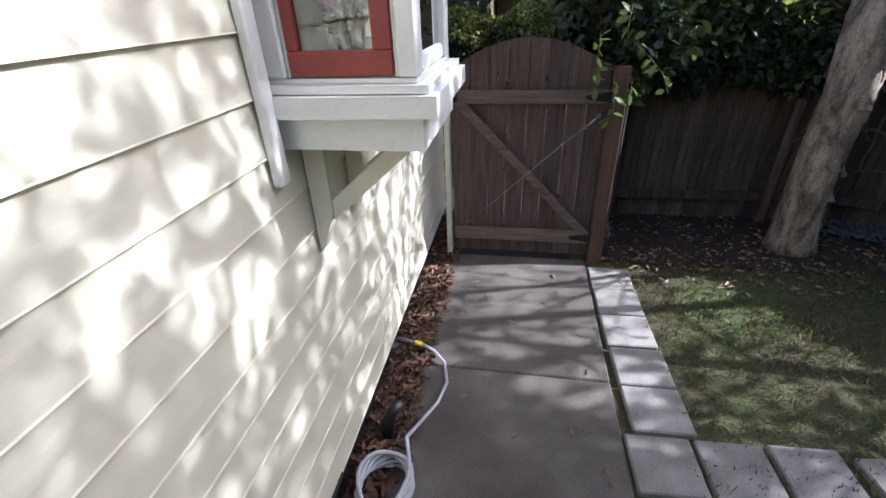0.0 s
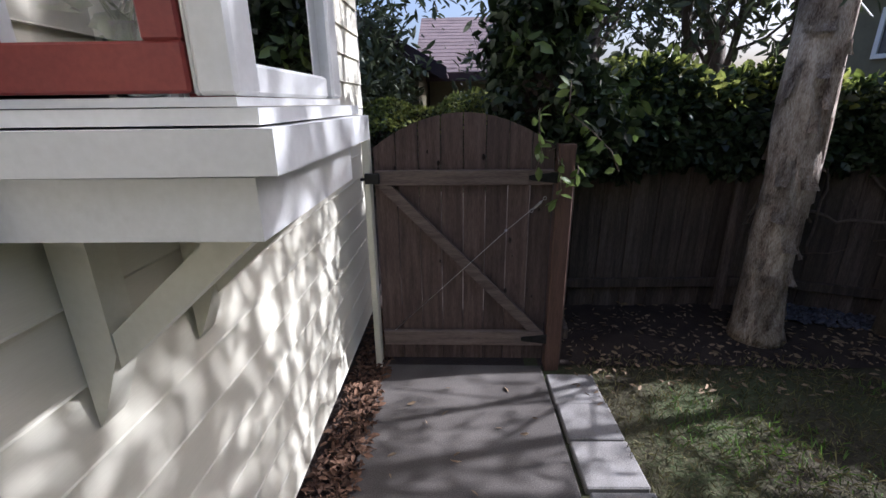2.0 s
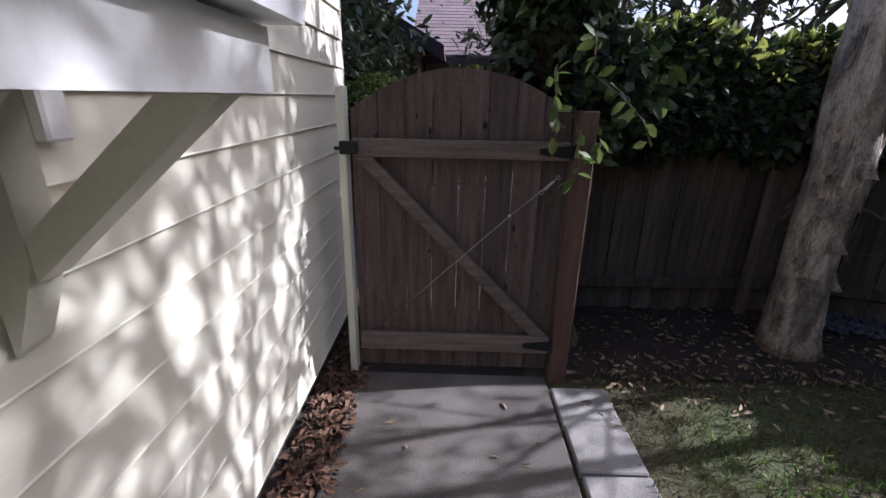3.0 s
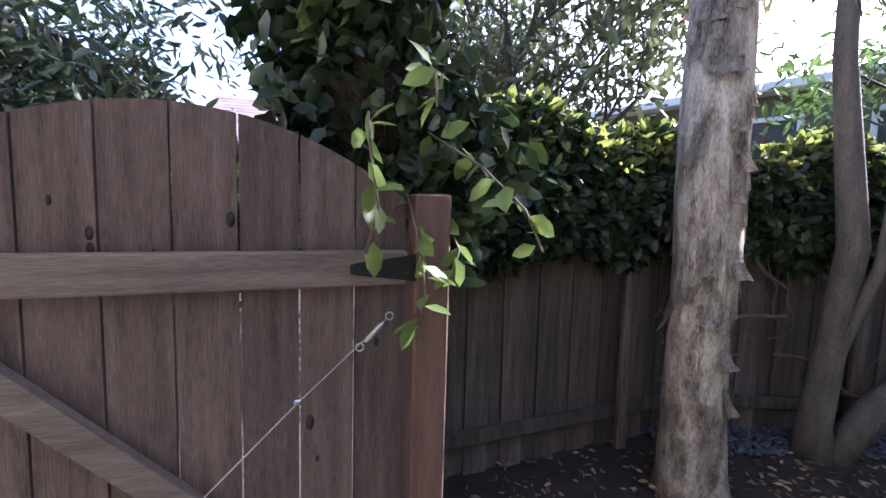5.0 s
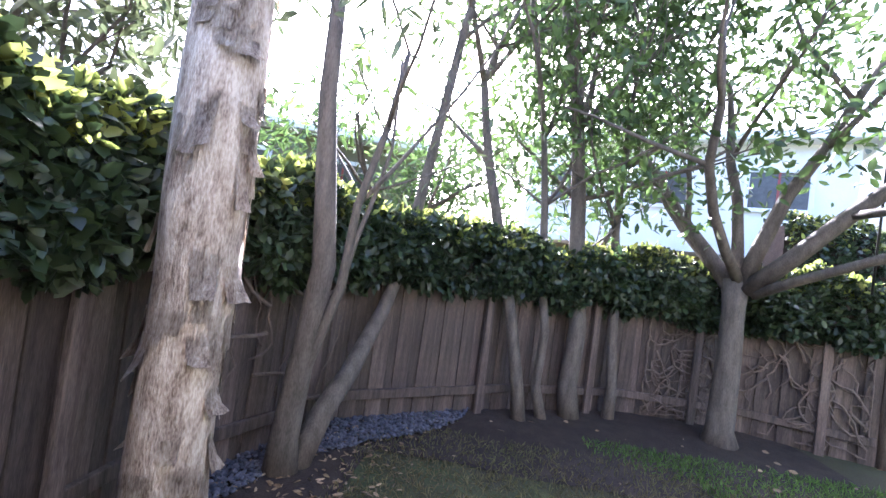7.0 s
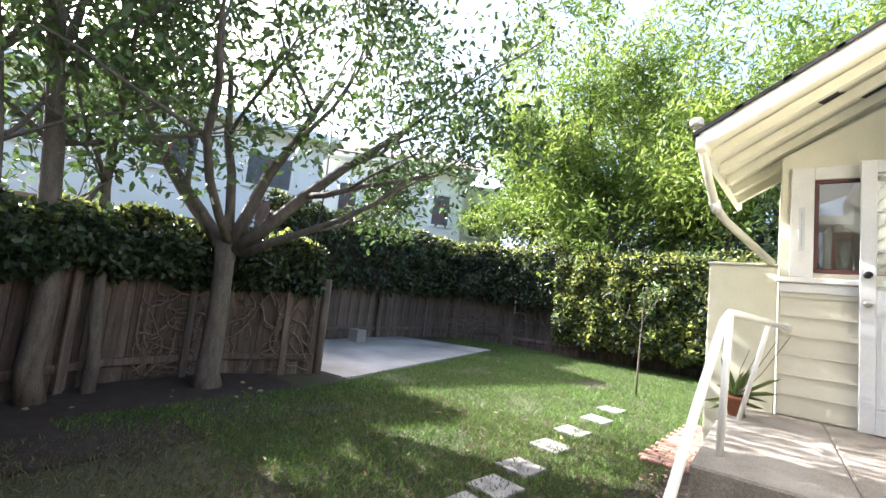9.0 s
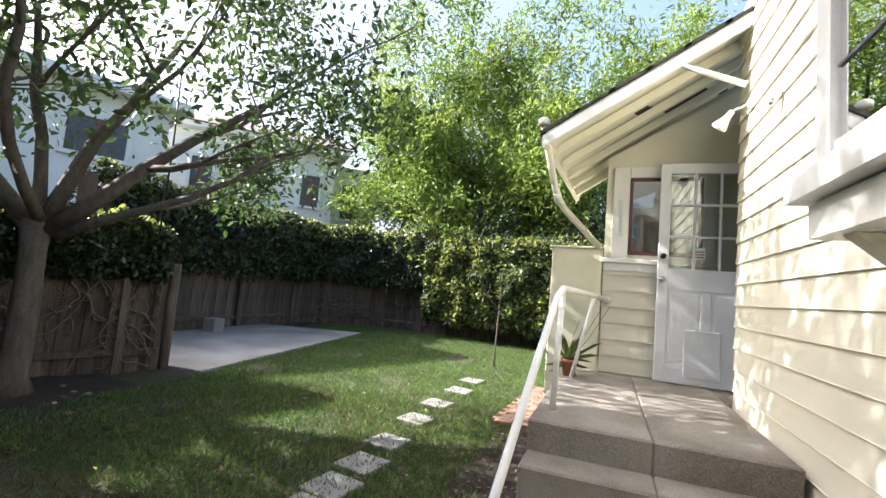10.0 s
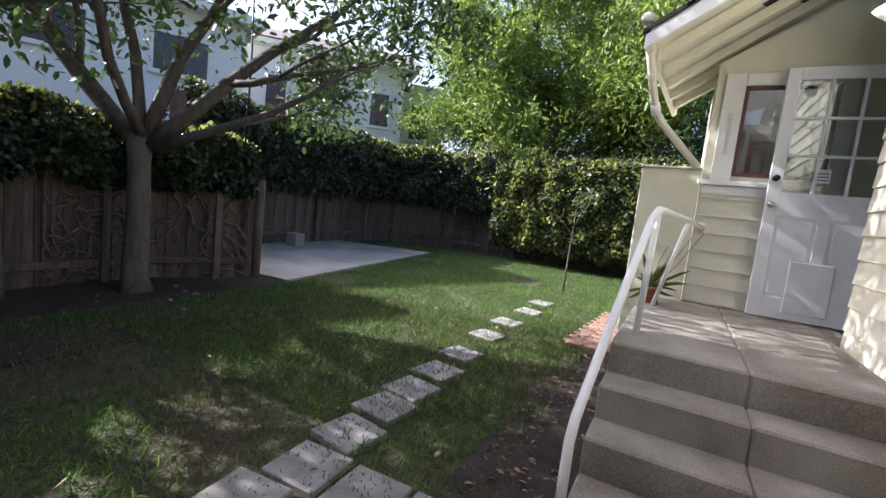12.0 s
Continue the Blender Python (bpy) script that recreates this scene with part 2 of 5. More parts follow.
def tube_into(bm, pts, radii, seg=8, wob=0.0, rng=None):
    pts = [Vector(p) for p in pts]
    rings = []
    for i, p in enumerate(pts):
        a = pts[max(0, i - 1)]
        b = pts[min(len(pts) - 1, i + 1)]
        d = (b - a).normalized()
        u = d.orthogonal().normalized() if abs(d.z) > 0.99 else d.cross(Vector((0, 0, 1))).normalized()
        v = d.cross(u)
        r = radii[i] if isinstance(radii, (list, tuple)) else radii
        ring = []
        for k in range(seg):
            a2 = 2 * math.pi * k / seg
            rr = r * (1 + (wob * (rng.random() - 0.5) if wob else 0))
            ring.append(bm.verts.new(p + u * (math.cos(a2) * rr) + v * (math.sin(a2) * rr)))
        rings.append(ring)
    for r0, r1 in zip(rings, rings[1:]):
        best = min(range(seg), key=lambda o: sum((r0[k].co - r1[(k + o) % seg].co).length for k in range(0, seg, 2)))
        for k in range(seg):
            bm.faces.new((r0[k], r0[(k + 1) % seg], r1[(k + 1 + best) % seg], r1[(k + best) % seg]))
    bm.faces.new(rings[0][::-1])
    bm.faces.new(rings[-1])
    return bm


def tube(name, pts, radii, mat, parent=None, label="", seg=8, wob=0.0, rng=None):
    bm = tube_into(bmesh.new(), pts, radii, seg, wob, rng)
    bmesh.ops.recalc_face_normals(bm, faces=bm.faces)
    return part(name, bm, mat, parent, label, smooth=True)


def lathe(name, prof, mat, parent=None, label="", at=(0, 0, 0), seg=20, m=None):
    bm = bmesh.new()
    rings = []
    for r, z in prof:
        rings.append([bm.verts.new((r * math.cos(2 * math.pi * k / seg), r * math.sin(2 * math.pi * k / seg), z)) for k in range(seg)])
    for a, b in zip(rings, rings[1:]):
        for k in range(seg):
            bm.faces.new((a[k], a[(k + 1) % seg], b[(k + 1) % seg], b[k]))
    bm.faces.new(rings[0][::-1])
    bm.faces.new(rings[-1])
    bmesh.ops.recalc_face_normals(bm, faces=bm.faces)
    bmesh.ops.transform(bm, matrix=m if m is not None else Matrix.Translation(at), verts=bm.verts)
    return part(name, bm, mat, parent, label, smooth=True)


def leaf_mesh(name, centres, size, rng, aspect=0.45, down=0.0, flat=0.0, vary=0.4):
    """Folded pointed leaves (six corners, four triangles) at the given places."""
    n = len(centres)
    c = np.asarray(centres)
    d = rng.normal(size=(n, 3))
    d[:, 2] = d[:, 2] * (1 - flat) - down
    d /= np.linalg.norm(d, axis=1)[:, None] + 1e-9
    up = rng.normal(size=(n, 3)) + np.array((0, 0, 0.8))
    s = np.cross(d, up)
    s /= np.linalg.norm(s, axis=1)[:, None] + 1e-9
    nn = np.cross(s, d)
    L = size * (1 - vary + 2 * vary * rng.random(n))[:, None]
    w = L * aspect * 0.5
    v = np.empty((n, 6, 3))
    v[:, 0] = c
    v[:, 1] = c + d * L * 0.35 + s * w + nn * L * 0.06
    v[:, 2] = c + d * L * 0.75 + s * w * 0.75 + nn * L * 0.03
    v[:, 3] = c + d * L - nn * L * 0.06
    v[:, 4] = c + d * L * 0.75 - s * w * 0.75 + nn * L * 0.03
    v[:, 5] = c + d * L * 0.35 - s * w + nn * L * 0.06
    idx = np.arange(n)[:, None] * 6
    f = np.concatenate([idx + np.array((0, 1, 2, 3)), idx + np.array((0, 3, 4, 5))], axis=1).reshape(-1, 4)
    return grid_mesh(name, v.reshape(-1, 3), f)


def grid_mesh(name, verts, quads):
    me = bpy.data.meshes.new(name)
    me.vertices.add(len(verts))
    me.vertices.foreach_set("co", np.ascontiguousarray(verts, dtype=np.float32).ravel())
    me.loops.add(quads.size)
    me.loops.foreach_set("vertex_index", np.ascontiguousarray(quads, dtype=np.int32).ravel())
    me.polygons.add(len(quads))
    me.polygons.foreach_set("loop_start", np.arange(0, quads.size, quads.shape[1], dtype=np.int32))
    me.polygons.foreach_set("loop_total", np.full(len(quads), quads.shape[1], dtype=np.int32))
    me.update(calc_edges=True)
    me.validate()
    return me


def clumps(rng, n, blobs, shell=0.55):
    """n places in a set of ellipsoid blobs (x, y, z, rx, ry, rz), thinned into sub-clumps for an uneven outline."""
    out = []
    w = np.array([b[3] * b[4] * b[5] for b in blobs]) ** 0.7
    pick = rng.choice(len(blobs), size=max(1, n // 28), p=w / w.sum())
    for i in pick:
        b = blobs[i]
        d = rng.normal(size=3)
        d /= np.linalg.norm(d)
        r = (shell + (1 - shell) * rng.random()) ** 0.8
        c = np.array(b[:3]) + d * np.array(b[3:6]) * r
        k = rng.normal(size=(28, 3)) * 0.17 * np.mean(b[3:6])
        out.append(c + k)
    return np.concatenate(out)[:n]


# ---- ground ----
G = np.random.default_rng(7)


def sheet(name, x0, x1, y0, y1, nx, ny, amp, mat, label, cat, z=0.0):
    xs, ys = np.linspace(x0, x1, nx + 1), np.linspace(y0, y1, ny + 1)
    v = [(x, y, z + amp * noise.noise(Vector((x * 1.3, y * 1.3, 0)))) for y in ys for x in xs]
    q = np.array([(j * (nx + 1) + i, j * (nx + 1) + i + 1, (j + 1) * (nx + 1) + i + 1, (j + 1) * (nx + 1) + i) for j in range(ny) for i in range(nx)])
    ob = link(name, grid_mesh(name, np.array(v), q), mat)
    return tagged(ob, label, cat, kind="structure")


bm = bmesh.new()
bmesh.ops.create_grid(bm, x_segments=2, y_segments=2, size=600)
bmesh.ops.translate(bm, vec=(0, 0, -0.06), verts=bm.verts)
tagged(part("ground", bm, M["soil"]), "bare dark earth under and around the yard", "ground", kind="structure")
sheet("lawn", 1.3, 11.0, -14.2, 0.3, 110, 170, 0.018, M["lawn"], "patchy green lawn with dry brown spots", "lawn", -0.025)
sheet("lawn_side", -2.5, 1.31, -14.2, -6.3, 40, 60, 0.018, M["lawn"], "green lawn running up to the brick path", "lawn", -0.024)
sheet("soil_bed", 1.4, 7.2, 0.0, 1.9, 70, 26, 0.03, M["soil"], "dark soil bed littered with dry leaves", "soil", -0.012)
sheet("side_bed", -0.1, 0.3, -3.0, 2.5, 6, 60, 0.015, M["soil"], "narrow mulch bed along the house wall", "soil", -0.02)
sheet("step_bed", 1.3, 2.05, -5.8, -2.4, 12, 40, 0.02, M["soil"], "bare dirt strip beside the concrete steps", "soil", 0.002)
sheet("fence_bed", 5.1, 7.7, -4.6, 0.4, 30, 90, 0.03, M["soil"], "dark earth at the foot of the fence", "soil", -0.01)

path = empty("pavement_path")
tagged(path, "worn grey concrete path leading to the gate", "path", kind="structure")
for y0, y1 in ((-3.02, -1.50), (-1.492, -0.02)):
    box("path_slab", (0.2, y0, -0.1), (1.415, y1, 0.0), M["concrete"], path, bevel=0.008)
sl = prism("patio_slab", [(7.1, -5.45), (6.35, -5.5), (7.45, -11.75), (10.2, -10.9), (9.9, -6.6)], -0.1, 0.015, M["slab"])
tagged(sl, "pale concrete patio slab at the edge of the lawn", "patio", kind="structure")


def scatter(name, n, fx, size, mat, label, cat, aspect=0.5, flat=1.0, z=0.01):
    pts = np.array([fx() for _ in range(n)])
    pts = np.c_[pts, np.full(n, z) + G.random(n) * 0.012]
    me = leaf_mesh(name, pts, size, G, aspect, 0.0, flat)
    return tagged(link(name, me, mat), label, cat, kind="stuff")


def stones(name, pts, size, mat, label, cat):
    n = len(pts)
    base = np.array([(1, 0, 0), (-1, 0, 0), (0, 1, 0), (0, -1, 0), (0, 0, 0.7), (0, 0, -0.7)], float)
    v = base[None] * (size * (0.5 + G.random((n, 1, 3))))
    a = G.random(n) * 6.28
    ca, sa = np.cos(a)[:, None], np.sin(a)[:, None]
    v = np.stack([v[:, :, 0] * ca - v[:, :, 1] * sa, v[:, :, 0] * sa + v[:, :, 1] * ca, v[:, :, 2]], axis=2) + pts[:, None]
    f = np.array([(0, 2, 4), (2, 1, 4), (1, 3, 4), (3, 0, 4), (2, 0, 5), (1, 2, 5), (3, 1, 5), (0, 3, 5)])
    q = (np.arange(n)[:, None, None] * 6 + f[None]).reshape(-1, 3)
    return tagged(link(name, grid_mesh(name, v.reshape(-1, 3), q), mat), label, cat, kind="stuff")


def in_gravel():
    while True:
        x, y = 3.6 + 3.7 * G.random(), -2.6 + 3.7 * G.random()
        if 0.75 - 0.62 * (x - 3.9) + 0.12 * math.sin(x * 3) < y < 1.1 - 0.1 * (x - 3.6) ** 1.6:
            return (x, y)


gp = np.array([in_gravel() for _ in range(6500)])
stones("gravel", np.c_[gp, 0.01 + G.random(len(gp)) * 0.02], 0.022, M["gravel"], "blue-grey gravel strewn along the fence", "gravel")
scatter("leaf_litter", 1100, lambda: (1.6 + 4.4 * G.random(), 0.1 - 0.6 * G.random() + 1.2 * G.random() ** 1.3), 0.05, M["litter"], "dry tan leaves scattered on soil", "leaves", 0.35)
scatter("lawn_leaves", 170, lambda: (2.0 + 4.8 * G.random(), -11 + 11 * G.random()), 0.06, M["litter"], "fallen dry leaves on the lawn", "leaves", 0.45, z=0.02)
scatter("path_leaves", 26, lambda: (0.35 + 0.95 * G.random(), -2.6 + 2.5 * G.random()), 0.055, M["litter"], "few dry leaves lying on the concrete path", "leaves", 0.3, z=0.004)
scatter("mulch", 2600, lambda: (0.0 + 0.25 * G.random(), -3.0 + 4.0 * G.random()), 0.05, M["mulch"], "reddish bark mulch chips along the wall", "mulch", 0.4, 0.8)
scatter("dirt_leaves", 260, lambda: (1.5 + 0.5 * G.random(), -5.7 + 3.0 * G.random()), 0.04, M["litter"], "small dry leaves on the dirt strip", "leaves", 0.4, z=0.015)


def blades(name, n, fx, h, mat, label):
    p = np.array([fx() for _ in range(n)])
    p = np.c_[p, np.full(n, -0.02)]
    return tagged(link(name, leaf_mesh(name, p, h, G, 0.10, -1.1, 0.0), mat), label, "grass", kind="stuff")


def green_spot():
    while True:
        x, y = 1.85 + 7.6 * G.random(), -13.9 + 13.7 * G.random() ** 0.75
        if G.random() < 0.12:
            return (-1.5 + 3.4 * G.random(), -13.6 + 5.6 * G.random())
        k = noise.noise(Vector((x * 0.9, y * 0.9, 3))) + (0.35 if y < -2.8 else -0.38)
        if k > -0.15 + 0.4 * (G.random() - 0.5) and not (x > 6.2 and y > -5.3) and not (x > 6.3 - (y + 5.5) * 0.18 and -11.8 < y < -5.3):
            return (x, y)


def dry_spot():
    while True:
        x, y = 1.75 + 4.0 * G.random(), -6.0 + 6.1 * G.random()
        if noise.noise(Vector((x * 0.9, y * 0.9, 3))) < 0.25:
            return (x, y)


blades("grass", 110000, green_spot, 0.055, M["grass"], "short green lawn grass")
blades("dry_grass", 26000, dry_spot, 0.05, M["drygrass"], "thin dry yellowed grass")

# square stepping pavers
pav = box("paver", (-0.168, -0.168, -0.04), (0.168, 0.168, 0.014), M["paver"], bevel=0.008)
tagged(pav, "square grey concrete stepping paver set in the lawn", "paver", "stepping pavers")
PAVE = [(1.596, -0.320, 0), (1.605, -0.636, 0), (1.612, -0.987, 1), (1.630, -1.343, 1), (1.643, -1.684, 2), (1.600, -2.043, 2), (1.961, -2.031, 2), (2.332, -2.009, 2), (2.742, -2.020, 6), (2.303, -2.388, 2), (2.684, -2.387, 3), (2.735, -2.770, -8), (2.774, -3.183, -8), (2.796, -3.554, -9), (2.822, -4.016, -10), (2.875, -4.569, -10), (2.935, -5.373, -9), (2.977, -6.127, -10), (2.963, -7.007, -9), (3.002, -7.830, -8), (1.942, -2.400, 2)]
pav.matrix_basis = pose(PAVE[0][0], PAVE[0][1], 0, 0, 0, PAVE[0][2])
for x, y, a in PAVE[1:]:
    copy_thing(pav, pose(x, y, 0.0, G.normal() * 0.6, G.normal() * 0.6, a))

# ---- house ----
WIN_Y0, WIN_Y1, WIN_Z0, WIN_Z1 = -2.24, -1.74, 1.91, 3.17
house = empty("wall_house")
tagged(house, "house wall clad in cream painted lap siding", "wall", kind="structure")
box("wall_core", (-0.14, -5.06, 0.10), (-0.022, WIN_Y0, 4.2), M["cream"], house, bevel=0)
box("wall_core", (-0.14, WIN_Y1, 0.10), (-0.022, 0.8, 4.2), M["cream"], house, bevel=0)
box("wall_core", (-0.14, WIN_Y0, 0.10), (-0.022, WIN_Y1, WIN_Z0), M["cream"], house, bevel=0)
box("wall_core", (-0.14, WIN_Y0, WIN_Z1), (-0.022, WIN_Y1, 4.2), M["cream"], house, bevel=0)
box("foundation", (-0.16, -5.06, -0.3), (-0.06, 0.8, 0.12), M["concrete"], house, "grey concrete footing below the siding", bevel=0)


def course(length, h=0.176):
    """One lap-siding board: thick at its lower edge, drawn along y."""
    bm = bmesh.new()
    pr = [(0.004, 0), (0.0, 0.004), (-0.014, h + 0.012), (-0.021, h + 0.012), (-0.021, 0)]
    a = [bm.verts.new((x, 0, z)) for x, z in pr]
    b = [bm.verts.new((x, length, z)) for x, z in pr]
    bm.faces.new(a)
    bm.faces.new(b[::-1])
    for i in range(5):
        bm.faces.new((a[i], b[i], b[(i + 1) % 5], a[(i + 1) % 5]))
    bmesh.ops.recalc_face_normals(bm, faces=bm.faces)
    me = bpy.data.meshes.new("siding_board")
    bm.to_mesh(me)
    bm.free()
    return me


c_full, c_south, c_north = course(5.86), course(WIN_Y0 + 5.06 - 0.1), course(0.8 - WIN_Y1 - 0.1)
for i in range(23):
    z = 0.13 + i * 0.176
    if z + 0.17 < WIN_Z0 - 0.12:
        segs = ((c_full, -5.06),)
    elif z > WIN_Z1 + 0.1:
        segs = ((c_full, -5.06),)
    else:
        segs = ((c_south, -5.06), (c_north, WIN_Y1 + 0.1))
    for me, y in segs:
        b = link("siding_board", me, M["siding"], house)
        b.matrix_basis = pose(0, y, z)

# closed shell of the house around the kitchen and porch
shell = empty("wall_inner")
tagged(shell, "plain inner and rear walls of the house", "wall", kind="structure")
box("room_wall", (-3.4, -4.0, 0.0), (-3.3, 0.8, 4.2), M["room"], shell, bevel=0)
box("room_wall", (-3.4, 0.8, 0.0), (-0.022, 0.9, 4.2), M["room"], shell, bevel=0)
box("end_wall", (-0.95, -5.06, 0.0), (-0.142, -4.97, 4.2), M["cream"], shell, bevel=0)
box("porch_wall", (-0.98, -4.72, 0.0), (-0.88, -5.06, 3.68), M["cream"], shell, bevel=0)
box("porch_wall", (-0.98, -5.52, 2.74), (-0.88, -4.72, 3.68), M["cream"], shell, bevel=0)
box("porch_wall", (-0.98, -6.12, 0.0), (-0.88, -5.52, 3.6), M["cream"], shell, bevel=0)
box("hall_wall", (-3.3, -6.1, 0.0), (-3.2, -4.0, 4.2), M["room"], shell, bevel=0)
box("hall_wall", (-3.3, -5.06, 0.0), (-0.98, -4.0, 4.2), M["room"], shell, bevel=0)
tagged(box("floor_kitchen", (-3.4, -6.1, 0.62), (-0.142, 0.8, 0.72), M["counter"], bevel=0), "dark floor inside the house", "floor", kind="structure")
tagged(box("ceiling_kitchen", (-3.4, -6.1, 3.45), (-0.142, 0.8, 3.55), M["white"], bevel=0), "plain white ceiling inside the house", "ceiling", kind="structure")
tagged(prism("roof", [(0.55, 4.15), (0.55, 4.25), (-3.6, 5.9), (-3.6, 5.8)], -4.3, 1.1, M["darkroof"], axis="y"), "dark shingle main roof with a deep eave", "roof", kind="structure")

# ---- bay window ----
bay = empty("window_bay", (0.3, -2.27, 1.9))
tagged(bay, "white painted bay window with red sashes on brackets", "window", kind="structure")
FX, YS, YN, YWS, YWN = 0.495, -2.30, -1.68, -2.31, -1.67


def ring(off, back=0.0):
    """Plan of the bay, offset outwards: wall, corner, corner, wall."""
    return [(back, YWS - off), (FX + off, YS - off * 0.7), (FX + off, YN + off * 0.7), (back, YWN + off)]


prism("apron", ring(-0.015, 0.006), 1.715, 1.815, M["white"], bay, "flat white apron board below the sill")
prism("sill_tray", ring(0.035, 0.006), 1.823, 1.888, M["white"], bay, "thick chipped white sill tray")
prism("sill_moulding", ring(0.012, 0.006), 1.892, 1.915, M["white"], bay)
prism("sill_top", ring(-0.03, -0.13), 1.917, 1.930, M["white"], bay)
prism("bay_roof", ring(0.06, 0.006), 3.14, 3.28, M["white"], bay)
for i in range(5):
    lathe("paint_chip", [(0.0005, 0), (0.004, 0.001), (0.0005, 0.002)], M["cream"], bay, m=Matrix.Translation((0.12 + 0.07 * i, -2.332 + 0.002 * i, 1.85 + 0.008 * (i % 3))) @ Euler((radians(90), 0, 0)).to_matrix().to_4x4(), seg=7)


def face_frame(a, b, z0, z1, kind):
    """One glazed face of the bay between plan points a and b: posts, sash, pane, bars."""
    a, b = Vector((*a, 0)), Vector((*b, 0))
    d = (b - a).normalized()
    n = Vector((d.y, -d.x, 0))
    L = (b - a).length
    m = Matrix(((d.x, n.x, 0, a.x), (d.y, n.y, 0, a.y), (0, 0, 1, 0), (0, 0, 0, 1)))
    pw_ = 0.06 if kind == "red" else 0.075
    box("post", (0.0, -0.055, z0), (pw_, 0.0, z1), M["white"], bay, m=m)
    box("post", (L - pw_, -0.055, z0), (L, 0.0, z1), M["white"], bay, m=m)
    box("head", (0.087, -0.055, z1 - 0.1), (L - 0.087, -0.002, z1), M["white"], bay, m=m)
    if kind == "red":
        box("stop", (0.062, -0.05, z0), (0.072, -0.012, z1 - 0.1), M["white"], bay, m=m)
        box("stop", (L - 0.072, -0.05, z0), (L - 0.062, -0.012, z1 - 0.1), M["white"], bay, m=m)
        sash = empty("sash", a + d * L * 0.5)
        sash.parent = bay
        sash.matrix_parent_inverse = bay.matrix_basis.inverted()
        s0, s1, t0, t1 = 0.074, L - 0.074, z0 + 0.004, z1 - 0.102
        w = 0.058
        bm = bmesh.new()
        box_into(bm, (s0, -0.045, t0), (s1, -0.008, t0 + w + 0.012), m, 0.004)
        box_into(bm, (s0, -0.045, t1 - w), (s1, -0.008, t1), m, 0.004)
        box_into(bm, (s0, -0.045, t0 + w + 0.012), (s0 + w * 0.6, -0.008, t1 - w), m, 0.004)
        box_into(bm, (s1 - w, -0.045, t0 + w + 0.012), (s1, -0.008, t1 - w), m, 0.004)
        part("sash_frame", bm, M["red"], sash, "red painted sash frame")
        g = box("pane", (s0 + w * 0.6, -0.032, t0 + w), (s1 - w, -0.027, t1 - w), M["glass"], sash, bevel=0, m=m)
        g.visible_shadow = False
    else:
        box("sash_rail", (0.087, -0.045, z0), (L - 0.087, -0.01, z0 + 0.05), M["white"], bay, m=m)
        g = box("pane", (0.087, -0.030, z0 + 0.05), (L - 0.087, -0.025, z1 - 0.1), M["glass"], bay, bevel=0, m=m)
        g.visible_shadow = False
        for k in range(1, 5):
            zz = z0 + 0.05 + k * 0.21
            box("glazing_bar", (0.087, -0.0235, zz), (L - 0.087, -0.019, zz + 0.009), M["lead"], bay, bevel=0, m=m)


Z0, Z1 = 1.932, 3.135
face_frame((0.0, YWS + 0.02), (FX - 0.025, YS + 0.02), Z0, Z1, "red")
face_frame((FX - 0.025, YS + 0.022), (FX - 0.025, YN - 0.022), Z0, Z1, "plain")
face_frame((FX - 0.025, YN - 0.02), (0.0, YWN - 0.02), Z0, Z1, "red")
for y in (YWS - 0.085, YWN + 0.025):
    box("casing", (0.0, y, 1.62), (0.034, y + 0.06, 3.4), M["white"], bay, "white vertical casing board")
for y in (-2.18, -1.80):
    br = empty("bracket", (0.1, y, 1.5))
    br.parent = bay
    br.matrix_parent_inverse = bay.matrix_basis.inverted()
    prism("bracket_upright", [(0.006, 1.713), (0.085, 1.713), (0.085, 1.435), (0.05, 1.345), (0.02, 1.275), (0.006, 1.255)], y, y + 0.07, M["cream"], br, axis="y")
    prism("bracket_strut", [(0.088, 1.405), (0.088, 1.485), (0.35, 1.713), (0.445, 1.713)], y + 0.002, y + 0.068, M["cream"], br, axis="y")

# kitchen seen through the bay
worktop = box("worktop", (-0.75, -3.9, 1.60), (-0.15, 0.7, 1.64), M["counter"])
tagged(worktop, "dark kitchen worktop below the bay window", "worktop")
base_cab = box("base_cabinet", (-0.72, -3.9, 0.72), (-0.16, 0.7, 1.596), M["white"])
tagged(base_cab, "white kitchen base cabinets under the worktop", "cabinet")
tap = empty("kitchen_tap", (-0.2, -2.45, 1.64))
tagged(tap, "tall chrome gooseneck kitchen tap", "tap")
arc = [(-0.24, -2.46, 1.64), (-0.24, -2.46, 2.15)] + [(-0.24 - 0.09 + 0.09 * math.cos(a), -2.46, 2.15 + 0.13 * math.sin(a)) for a in np.linspace(0.3, math.pi, 8)] + [(-0.42, -2.46, 2.0)]
tube("spout", arc, 0.014, M["chrome"], tap, seg=10)
lathe("tap_base", [(0.03, 0), (0.03, 0.02), (0.018, 0.05)], M["chrome"], tap, at=(-0.24, -2.46, 1.64))

JX, JY, JZ = 0.22, -2.12, 1.932
jar = empty("flower_jar", (JX, JY, JZ))
tagged(jar, "glass jar of pink flowers on the bay sill", "vase")
lathe("jar", [(0.001, 0.0), (0.04, 0.002), (0.044, 0.015), (0.044, 0.088), (0.036, 0.104), (0.038, 0.12), (0.034, 0.12), (0.032, 0.104), (0.040, 0.088), (0.040, 0.015), (0.001, 0.006)], M["jarglass"], jar, at=(JX, JY, JZ))
rj = random.Random(3)
bmS = bmesh.new()
heads = [(JX - 0.05, JY - 0.02, JZ + 0.195), (JX + 0.035, JY + 0.0, JZ + 0.225), (JX - 0.02, JY + 0.05, JZ + 0.20)]
